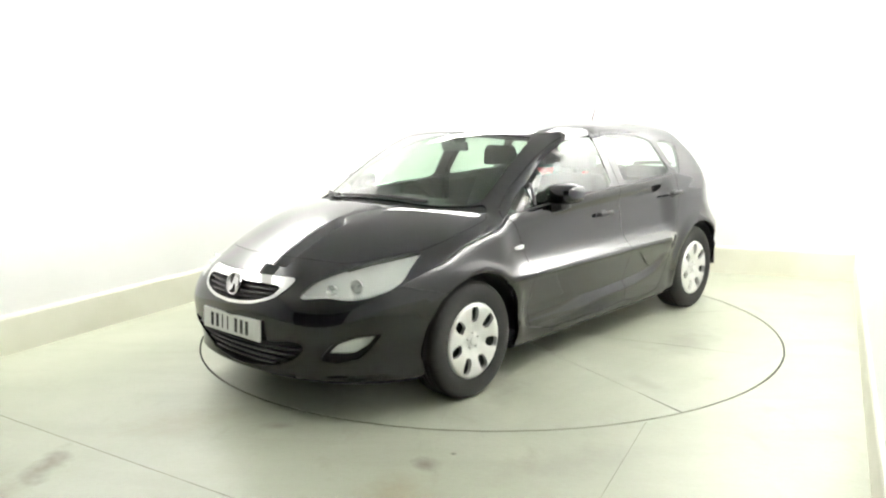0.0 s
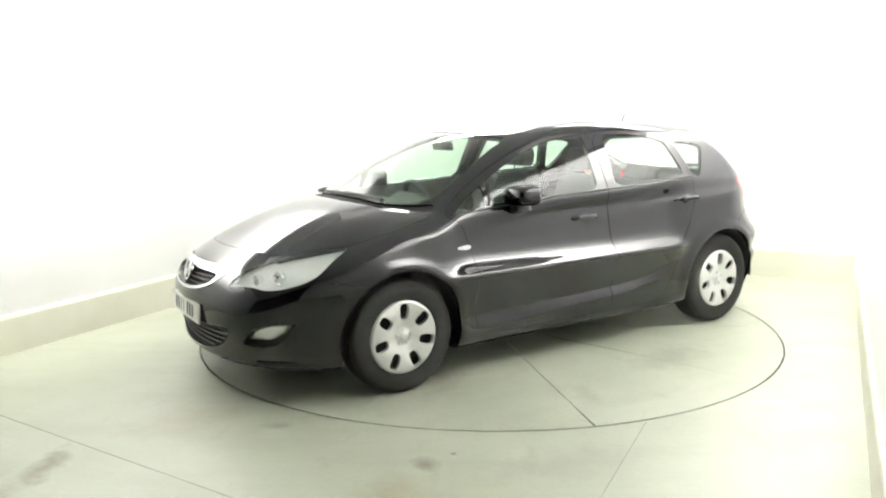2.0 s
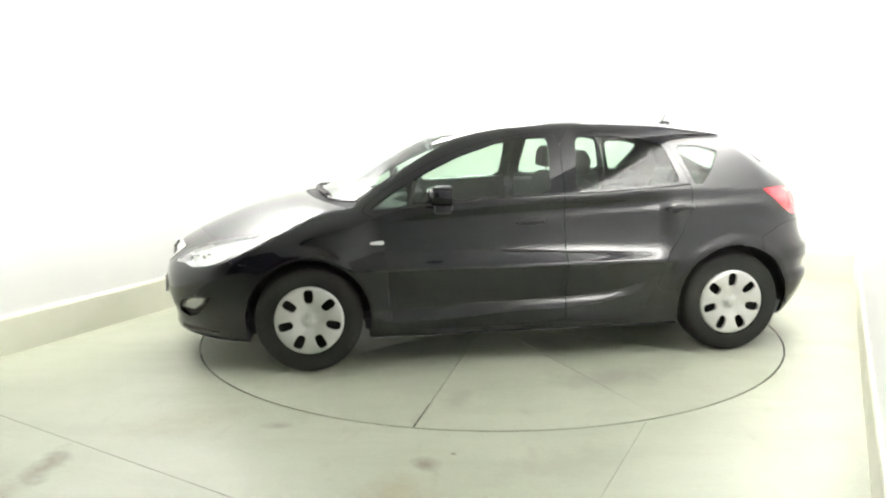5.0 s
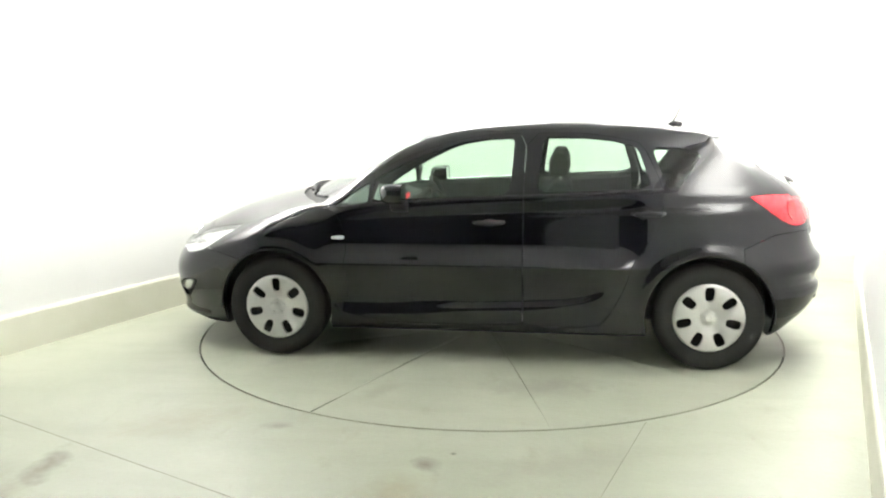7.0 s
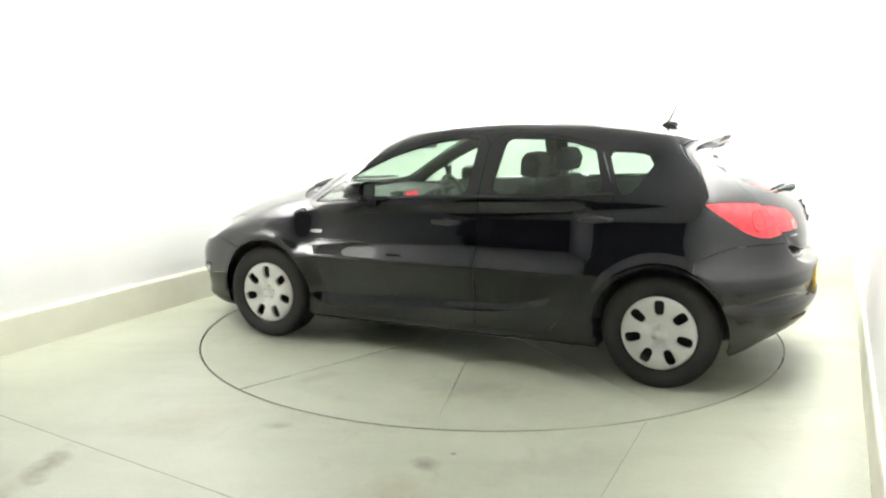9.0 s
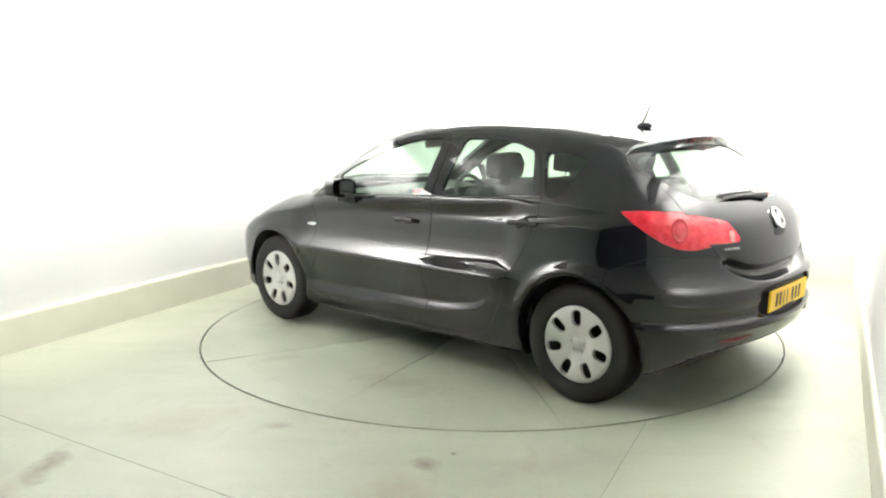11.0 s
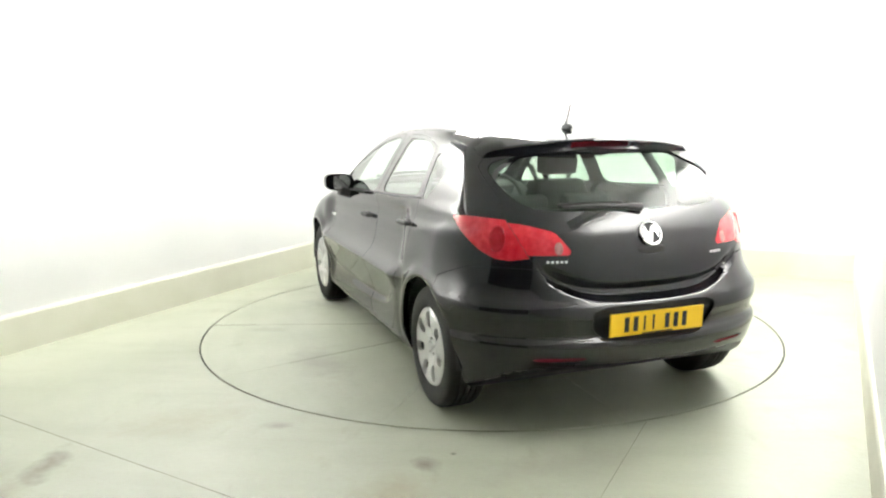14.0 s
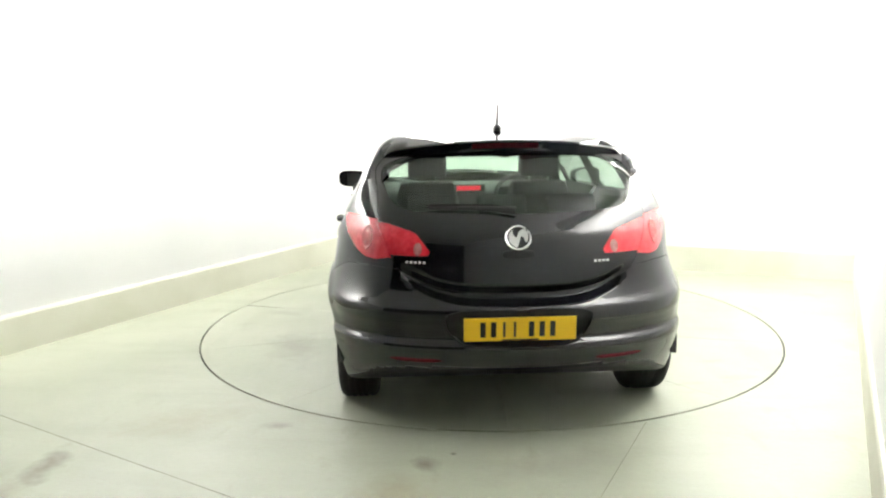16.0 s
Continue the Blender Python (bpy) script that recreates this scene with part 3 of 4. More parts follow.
def marked_skin():
    bm = half_shell()
    layer = bm.faces.layers.int.new("panel")
    for f in bm.faces:
        if f.normal.z < -0.6 and f.calc_center_median().z < 0.4:
            f[layer] = UNDER
    up = lambda c, n: n.z > 0.25 and c.z > 0.6
    flank = lambda c, n: c.y > 0.4 and (n.y > 0.2 or (0.3 < c.z < 0.72 and c.y > 0.78))
    rear = lambda c, n: c.x < -1.2 and n.x < -0.15
    fore = lambda c, n: c.x > 1.4 and n.x > 0.08 and c.z < 0.9
    cut_out(bm, "top", [(1.36, -0.1), (1.36, 0.1), (1.31, 0.35), (1.20, 0.58), (1.07, 0.75), (1.15, 0.79), (1.43, 0.79), (1.60, 0.74), (1.68, 0.68), (1.87, 0.555), (1.93, 0.49), (1.99, 0.35), (2.05, 0.15), (2.065, -0.1)], BONNET, up)
    cut_out(bm, "top", [(1.36, -0.1), (1.36, 0.1), (1.31, 0.35), (1.20, 0.58), (1.07, 0.75), (1.015, 0.68), (1.10, 0.61), (1.23, 0.42), (1.28, 0.1), (1.28, -0.1)], COWL, up, over={SHELL})
    cut_out(bm, "top", [(1.275, -0.1), (1.275, 0.1), (1.225, 0.42), (1.095, 0.60), (1.01, 0.65), (0.78, 0.632), (0.39, 0.562), (0.42, 0.5), (0.47, 0.36), (0.51, 0.13), (0.52, -0.1)], SCREEN, up, over={SHELL})
    cut_out(bm, "top", [(0.495, -0.1), (0.485, 0.13), (0.44, 0.38), (0.36, 0.56), (0.0, 0.585), (-0.6, 0.585), (-1.2, 0.56), (-1.37, 0.52), (-1.34, 0.26), (-1.31, -0.1)], ROOF, up, over={SHELL})
    cut_out(bm, "side", [(0.84, 0.245), (0.87, 0.5), (0.87, 0.75), (0.93, 0.92), (1.03, 0.965), (0.84, 1.105), (0.62, 1.225), (0.40, 1.315), (0.17, 1.38), (-0.05, 1.41), (-0.25, 1.415), (-0.237, 1.04), (-0.24, 0.32), (-0.24, 0.245)], DOOR_F, flank, smooth=1)
    cut_out(bm, "side", [(-0.242, 0.245), (-0.242, 0.32), (-0.239, 1.04), (-0.252, 1.415), (-0.6, 1.412), (-0.80, 1.385), (-0.95, 1.35), (-1.06, 1.10), (-1.07, 0.98), (-0.98, 0.76), (-0.88, 0.63), (-0.85, 0.5), (-0.77, 0.34), (-0.69, 0.245)], DOOR_R, flank, smooth=1)
    cut_out(bm, "side", [(0.965, 0.965), (0.86, 1.045), (0.735, 1.118), (0.735, 1.0)], PANE_T, flank, soft=0.07)
    cut_out(bm, "side", [(0.70, 1.01), (0.70, 1.135), (0.60, 1.19), (0.41, 1.275), (0.17, 1.352), (-0.02, 1.382), (-0.175, 1.387), (-0.155, 1.05), (0.3, 1.032)], PANE_F, flank, soft=0.09)
    cut_out(bm, "side", [(-0.315, 1.058), (-0.36, 1.388), (-0.6, 1.386), (-0.78, 1.366), (-0.92, 1.325), (-1.0, 1.09)], PANE_R, flank, soft=0.09)
    cut_out(bm, "side", [(-1.0, 1.325), (-1.18, 1.318), (-1.285, 1.285), (-1.21, 1.16), (-1.145, 1.082), (-1.09, 1.084)], PANE_Q, flank, soft=0.12)
    cut_out(bm, "side", [(1.55, 0.628), (1.80, 0.685), (1.93, 0.72), (1.95, 1.0), (2.6, 1.0), (2.6, 0.0), (1.55, 0.0)], BUMPER_F, lambda c, n: c.x > 1.4, over={SHELL}, smooth=0)
    cut_out(bm, "end", [(-0.1, 1.37), (0.4, 1.36), (0.60, 1.325), (0.67, 1.27), (0.645, 1.13), (0.655, 1.03), (0.60, 0.89), (0.545, 0.80), (0.45, 0.742), (0.31, 0.702), (0.15, 0.688), (-0.1, 0.686)], GATE, rear)
    cut_out(bm, "side", [(-1.52, 0.745), (-1.70, 0.815), (-1.85, 0.825), (-2.6, 0.80), (-2.6, 0.0), (-1.52, 0.0)], BUMPER_R, lambda c, n: c.x < -1.4, over={SHELL}, smooth=0)
    cut_out(bm, "end", [(-0.1, 1.335), (0.4, 1.332), (0.57, 1.305), (0.638, 1.26), (0.60, 1.14), (0.53, 1.085), (0.3, 1.072), (-0.1, 1.068)], PANE_B, rear, over={GATE})
    cut_out(bm, "side", [(-1.545, 1.045), (-1.66, 1.052), (-1.9, 1.035), (-2.2, 1.03), (-2.2, 0.885), (-1.97, 0.880), (-1.88, 0.855), (-1.82, 0.862), (-1.75, 0.895), (-1.61, 0.995)], LAMP_O, lambda c, n: c.y > 0.45 and c.x < -1.4, over={SHELL, BUMPER_R}, smooth=2, soft=0.12)
    cut_out(bm, "end", [(0.80, 1.04), (0.60, 1.025), (0.47, 0.99), (0.405, 0.905), (0.415, 0.883), (0.52, 0.882), (0.80, 0.884)], LAMP_I, rear, over={GATE}, smooth=2, soft=0.1)
    cut_out(bm, "end", [(0.44, 0.635), (0.445, 0.69), (0.475, 0.735), (0.57, 0.785), (0.67, 0.815), (0.745, 0.84), (0.77, 0.78), (0.80, 0.715), (0.78, 0.675), (0.73, 0.648), (0.66, 0.636), (0.57, 0.65)], HEAD, fore)
    cut_out(bm, "end", [(-0.1, 0.735), (0.2, 0.73), (0.37, 0.728), (0.36, 0.68), (0.31, 0.63), (0.17, 0.59), (-0.1, 0.575)], GRILLE, fore)
    cut_out(bm, "end", [(-0.1, 0.697), (0.2, 0.696), (0.325, 0.688), (0.295, 0.64), (0.16, 0.605), (-0.1, 0.592)], GRILLE_IN, fore)
    cut_out(bm, "end", [(-0.1, 0.405), (0.24, 0.405), (0.47, 0.435), (0.50, 0.40), (0.42, 0.33), (0.24, 0.26), (-0.1, 0.24)], INTAKE, fore)
    cut_out(bm, "end", [(0.555, 0.345), (0.63, 0.43), (0.70, 0.462), (0.775, 0.468), (0.745, 0.40), (0.70, 0.345), (0.62, 0.325)], FOG, fore, soft=0.1)
    cut_out(bm, "end", [(0.605, 0.382), (0.645, 0.428), (0.70, 0.453), (0.755, 0.458), (0.735, 0.415), (0.69, 0.378)], FOG_IN, fore, over={FOG}, soft=0.1)
    cut_out(bm, "end", [(-0.1, 0.648), (0.35, 0.648), (0.325, 0.53), (0.25, 0.475), (-0.1, 0.472)], RECESS, lambda c, n: c.x < -1.8)
    for cx in (AXLE, -AXLE):
        cut_out(bm, "side", disc(cx, HUB + 0.005, 0.372), GONE, lambda c, n: c.y > 0.4, smooth=0)
    for f in bm.faces:
        c = f.calc_center_median()
        if c.y > 0.60 and c.z < 0.32 and min(abs(c.x - AXLE), abs(c.x + AXLE)) < 0.36:
            f[layer] = GONE
    bm.normal_update()
    for v in bm.verts:
        if abs(v.co.y) < 1e-4:
            v.co.y = 0.0
    return bm


def panel(skin, tags, how):
    """A panel of the skin as a bmesh of its own: how is 'left', 'right' or 'whole'."""
    layer = skin.faces.layers.int["panel"]
    bm, made = bmesh.new(), {}
    flips = {"left": (1,), "right": (-1,), "whole": (1, -1)}[how]
    for s in flips:
        for f in skin.faces:
            if f[layer] in tags:
                vs = []
                for v in f.verts:
                    key = (v.index, 1 if v.co.y == 0.0 else s)
                    if key not in made:
                        made[key] = bm.verts.new((v.co.x, s * v.co.y, v.co.z))
                    vs.append(made[key])
                if len(set(vs)) > 2:
                    try:
                        bm.faces.new(vs if s > 0 else vs[::-1])
                    except ValueError:
                        pass
    bm.normal_update()
    return bm


def rim_of(bm, gap=0.002, depth=0.018, sink=0.0):
    """Draws a panel's edge in by the shut gap, sinks it, and folds a flange inward round it."""
    norm = {v: v.normal.copy() for v in bm.verts}
    shift = {}
    edges = [e for e in bm.edges if len(e.link_faces) == 1]
    for e in edges:
        f = e.link_faces[0]
        d = (e.verts[1].co - e.verts[0].co).normalized()
        inn = f.normal.cross(d)
        if inn.dot(f.calc_center_median() - e.verts[0].co) < 0:
            inn = -inn
        for v in e.verts:
            shift[v] = shift.get(v, Vector()) + inn
    for v, s in shift.items():
        if s.length > 1e-6:
            v.co += s.normalized() * gap
    if sink:
        for v in bm.verts:
            v.co -= norm[v] * sink
    if depth and edges:
        res = bmesh.ops.extrude_edge_only(bm, edges=edges)["geom"]
        fresh = [g for g in res if isinstance(g, bmesh.types.BMVert)]
        for v in fresh:
            old = [e.other_vert(v) for e in v.link_edges if e.other_vert(v) in norm]
            if old:
                o = old[0].co
                way = norm[old[0]]
                if 0.28 < o.z < 0.8 and abs(o.y) > 0.75 and abs(o.x) < 1.1:
                    way = Vector((0, math.copysign(1, o.y), 0))     # straight in on the creased flank
                v.co = o - way * depth
    bm.normal_update()
    return bm


def pushed(bm, way, depth):
    """A pocket: the panel moved in along way, with walls back to its old edge."""
    way = Vector(way)
    edges = [e for e in bm.edges if len(e.link_faces) == 1]
    for v in bm.verts:
        v.co += way * depth
    if edges:
        res = bmesh.ops.extrude_edge_only(bm, edges=edges)["geom"]
        for g in res:
            if isinstance(g, bmesh.types.BMVert):
                g.co -= way * depth
    bm.normal_update()
    return bm


def skin_at(way, **fix):
    """The place where the skin lies along one axis, the other two given: way is '+x', '-x', '+y' or '+z'."""
    ax = "xyz".index(way[1])
    lo, hi = {"+x": (0.5, 2.6), "-x": (-0.5, -2.6), "+y": (0.2, 1.2), "+z": (0.6, 1.8)}[way]
    for _ in range(40):
        mid = (lo + hi) / 2
        p = [fix.get("x", 0), fix.get("y", 0), fix.get("z", 0)]
        p[ax] = mid
        if float(body(*[np.array(q) for q in p])) > 0:
            hi = mid
        else:
            lo = mid
    return lo
# ---- the car ----
CAR = tagged(new("car"), "glossy black five-door hatchback with silver wheel covers, parked on the turntable", "car")


def wheel(front, left):
    cx, s = (AXLE if front else -AXLE), (1 if left else -1)
    m = pose(cx, s * TRACK, HUB, -90 * s, 0, 0)     # the lathe's axis turns to point outward
    root = tagged(new("wheel"), "", "")
    root.parent = CAR
    root.matrix_basis = m
    r = TYRE_R
    bm = bmesh.new()
    prof = [(0.205, 0.085), (0.215, 0.098), (0.245, 0.106), (0.275, 0.107), (0.298, 0.101), (0.310, 0.094), (0.3185, 0.082)]
    for i in range(5):          # ribs and grooves of the tread
        c = 0.062 - i * 0.031
        prof += [(r - 0.003 if i in (0, 4) else r, c + 0.0105), (r - 0.003 if i in (0, 4) else r, c - 0.0105)]
        if i < 4:
            prof += [(r - 0.009, c - 0.0115), (r - 0.009, c - 0.0195)]
    prof += [(0.3185, -0.082), (0.310, -0.094), (0.298, -0.101), (0.275, -0.107), (0.245, -0.106), (0.215, -0.098), (0.205, -0.085)]
    lathe(bm, prof, 72, closed=True)
    bmesh.ops.recalc_face_normals(bm, faces=bm.faces)
    part("tyre", bm, RUBBER, root, "worn black rubber tyre", 35)
    bm = bmesh.new()
    lathe(bm, [(0.207, 0.088), (0.200, 0.070), (0.17, 0.045), (0.06, 0.03), (0.02, 0.03), (0.02, -0.03), (0.17, -0.06), (0.200, -0.09), (0.207, -0.09)], 48, closed=True)
    bmesh.ops.recalc_face_normals(bm, faces=bm.faces)
    part("rim", bm, STEEL, root, "dark steel rim behind the cover")
    # wheel cover: a shallow dish with seven rounded openings
    bm = bmesh.new()
    rings = [0.0, 0.015, 0.030, 0.040, 0.052, 0.066, 0.08, 0.095, 0.11, 0.125, 0.14, 0.155, 0.17, 0.183, 0.195, 0.203, 0.209]
    lift = curve((0.0, 0.030, 0.040, 0.052, 0.075, 0.12, 0.16, 0.19, 0.203, 0.209), (0.092, 0.091, 0.083, 0.082, 0.088, 0.102, 0.107, 0.105, 0.100, 0.092))
    n = 84
    layer = bm.faces.layers.int.new("panel")
    centre = bm.verts.new((0, 0, float(lift(0.0))))
    prev = None
    for q in rings[1:]:
        ring = []
        for k in range(n):
            a = 2 * math.pi * k / n
            flute = 0.004 * math.cos(7 * (a - math.pi / 2)) * math.exp(-((q - 0.13) / 0.05) ** 2)
            ring.append(bm.verts.new((q * math.cos(a), q * math.sin(a), float(lift(q)) - flute)))
        for k in range(n):
            if prev is None:
                bm.faces.new((centre, ring[k], ring[(k + 1) % n]))
            else:
                bm.faces.new((prev[k], ring[k], ring[(k + 1) % n], prev[(k + 1) % n]))
        prev = ring
    bm.normal_update()
    up = math.pi / 2
    for k in range(7):
        a = up + 2 * math.pi * k / 7
        hole = []
        for u, w in ((0.102, 0.015), (0.102, -0.015), (0.118, -0.026), (0.165, -0.030), (0.189, -0.021), (0.189, 0.021), (0.165, 0.030), (0.118, 0.026)):
            hole.append((u * math.cos(a) - w * math.sin(a), u * math.sin(a) + w * math.cos(a)))
        cut_out(bm, "top", hole, 7, lambda c, nn: True)
    bmesh.ops.delete(bm, geom=[f for f in bm.faces if f[layer] == 7], context="FACES")
    edges = [e for e in bm.edges if len(e.link_faces) == 1]
    for g in bmesh.ops.extrude_edge_only(bm, edges=edges)["geom"]:
        if isinstance(g, bmesh.types.BMVert):
            g.co.z -= 0.022
    bmesh.ops.rotate(bm, verts=bm.verts, cent=(0, 0, 0), matrix=Matrix.Rotation(math.pi if left else 0.0, 3, "Z"))
    cover = part("wheel_cover", bm, SILVER, root, "silver seven-hole plastic wheel cover", 40)
    bm = bmesh.new()
    lathe(bm, [(0.001, 0.100), (0.020, 0.0985), (0.026, 0.094), (0.026, 0.086)], 24, closed=False)
    part("centre_boss", bm, SILVER, cover, "round grey centre boss")
    for k in range(5):
        bm = bmesh.new()
        a = up + 2 * math.pi * (k + 0.5) / 5
        lathe(bm, [(0.001, 0.094), (0.006, 0.094), (0.0075, 0.078)], 8, Matrix.Translation((0.043 * math.cos(a), 0.043 * math.sin(a), 0.0)), closed=False)
        part("wheel_nut", bm, SILVER, cover)
    # brake drum and axle stub behind
    bm = bmesh.new()
    lathe(bm, [(0.02, -0.03), (0.13, -0.03), (0.13, -0.07), (0.05, -0.075), (0.05, -0.20), (0.001, -0.20)], 32, closed=False)
    part("brake_disc", bm, STEEL, root)
    # lining of the wheel arch
    bm = bmesh.new()
    n, r0 = 26, 0.378
    rows = []
    for k in range(n + 1):
        a = radians(-4) + radians(188) * k / n
        rows.append([bm.verts.new((cx + r0 * math.cos(a), s * y, HUB + 0.005 + r0 * math.sin(a))) for y in (0.875, 0.60)])
    for a, b in zip(rows, rows[1:]):
        bm.faces.new((a[0], b[0], b[1], a[1]))
    bm.faces.new([r[1] for r in rows])
    part("arch_liner", bm, PLASTIC, CAR)


def plate(x, z, tilt, yellow, facing):
    """A number plate with plain bars in place of its characters."""
    m = pose(x, 0, z, 0, tilt, 0)
    bm = bmesh.new()
    box(bm, -0.006, -0.26, -0.0555, 0.006, 0.26, 0.0555, m, 0.003)
    ob = part("number_plate", bm, PLATE_Y if yellow else PLATE_W, CAR, ("yellow" if yellow else "white") + " number plate with black bars", 0)
    # each bar stands for one character
    for i in range(7):
        c = (0.172 - i * 0.049 - (0.028 if i > 3 else 0.0)) * -facing
        w = 0.0055 if i in (2, 3) else 0.0125
        bm = bmesh.new()
        o = facing * 0.0065
        box(bm, min(o, o + facing * 0.001), c - w, -0.036, max(o, o + facing * 0.001), c + w, 0.036, m)
        part("bar", bm, INK, ob, smooth=0)
    if yellow:
        bm = bmesh.new()
        box(bm, -0.0075, -0.085, -0.0535, -0.0062, 0.085, -0.0465, m)
        part("dealer_strip", bm, INK, ob, "thin strip of small lettering drawn as a bar", smooth=0)
    return ob


def badge(x, z, tilt, r, facing):
    """A round chrome badge: a ring on a disc with a plain swept shape."""
    m = pose(x, 0, z, 0, 90 * facing + tilt, 0)
    bm = bmesh.new()
    lathe(bm, [(r, 0.0), (r, 0.010), (r * 0.94, 0.014), (r * 0.84, 0.012), (r * 0.80, 0.006), (r * 0.80, 0.0)], 40, m)
    ob = part("badge", bm, CHROME, CAR, "round chrome badge")
    bm = bmesh.new()
    lathe(bm, [(0.001, 0.004), (r * 0.82, 0.004)], 32, m, closed=False)
    part("field", bm, PLASTIC, ob)
    bm = bmesh.new()
    pts = [(1.22 * r * u, 1.18 * r * w) for u, w in ((-0.7, 0.1), (-0.35, 0.55), (0.15, 0.62), (0.55, 0.35), (0.2, 0.32), (-0.05, 0.12), (0.4, -0.05), (0.6, -0.45), (0.1, -0.68), (-0.4, -0.5), (0.0, -0.36), (0.1, -0.18), (-0.3, -0.05))]
    prism(bm, rounded(pts, 1), 0.004, 0.011, m)
    bmesh.ops.recalc_face_normals(bm, faces=bm.faces)
    part("emblem", bm, CHROME, ob)


def ellipsoid(bm, centre, radii, m=None, seg=20, power=1.0):
    made = bmesh.ops.create_uvsphere(bm, u_segments=seg, v_segments=seg // 2, radius=1.0)["verts"]
    for v in made:
        v.co = Vector([math.copysign(abs(c) ** power, c) * r for c, r in zip(v.co, radii)])
    bmesh.ops.translate(bm, vec=centre, verts=made)
    if m is not None:
        bmesh.ops.transform(bm, matrix=m, verts=made)
    return made


def door_mirror(s, door):
    bm = bmesh.new()
    made = ellipsoid(bm, (0, 0, 0), (0.10, 0.108, 0.062), seg=28, power=0.6)
    for v in made:
        if v.co.x < -0.035:
            v.co.x = -0.035 - 0.01 * (v.co.x + 0.035)
        v.co.x -= 0.05 * (v.co.y * s + 0.1)          # swept back outboard
        v.co.z += 0.15 * (v.co.y * s) * 0.3
    bmesh.ops.translate(bm, vec=(0.53, s * 0.905, 1.058), verts=made)
    ob = part("door_mirror", bm, PAINT, door, "black door mirror", 50)
    bm = bmesh.new()
    pts = rounded([(-0.08, -0.052), (0.08, -0.044), (0.088, 0.048), (-0.075, 0.052)], 2)
    prism(bm, pts, -0.002, 0.002, pose(0.489, s * 0.908, 1.058, 0, -90, 0) @ pose(0, 0, 0, 0, 0, 90) @ pose(0, 0, 0, 0, 2 * s, 0))
    bmesh.ops.recalc_face_normals(bm, faces=bm.faces)
    part("mirror_glass", bm, MIRROR, ob, "silver mirror glass", 0)
    bm = bmesh.new()
    box(bm, -0.06, -0.055, -0.03, 0.045, 0.06, 0.035, pose(0.53, s * 0.85, 0.975, 18 * s, 0, 0), 0.018)
    part("mirror_foot", bm, PLASTIC, ob)


def door_handle(x, z, s, door):
    y = skin_at("+y", x=x, z=z)
    bm = bmesh.new()
    tube(bm, [(x + 0.095, s * (y + 0.004), z), (x + 0.075, s * (y + 0.026), z + 0.001), (x, s * (y + 0.034), z + 0.003), (x - 0.07, s * (y + 0.026), z + 0.004), (x - 0.095, s * (y + 0.002), z + 0.004)], [0.010, 0.015, 0.016, 0.015, 0.010], 10)
    part("handle", bm, PLASTIC, door, "black pull handle")
    bm = bmesh.new()
    ellipsoid(bm, (x - 0.005, s * (y - 0.004), z - 0.012), (0.058, 0.009, 0.036), seg=16)
    part("handle_cup", bm, PLASTIC, door)


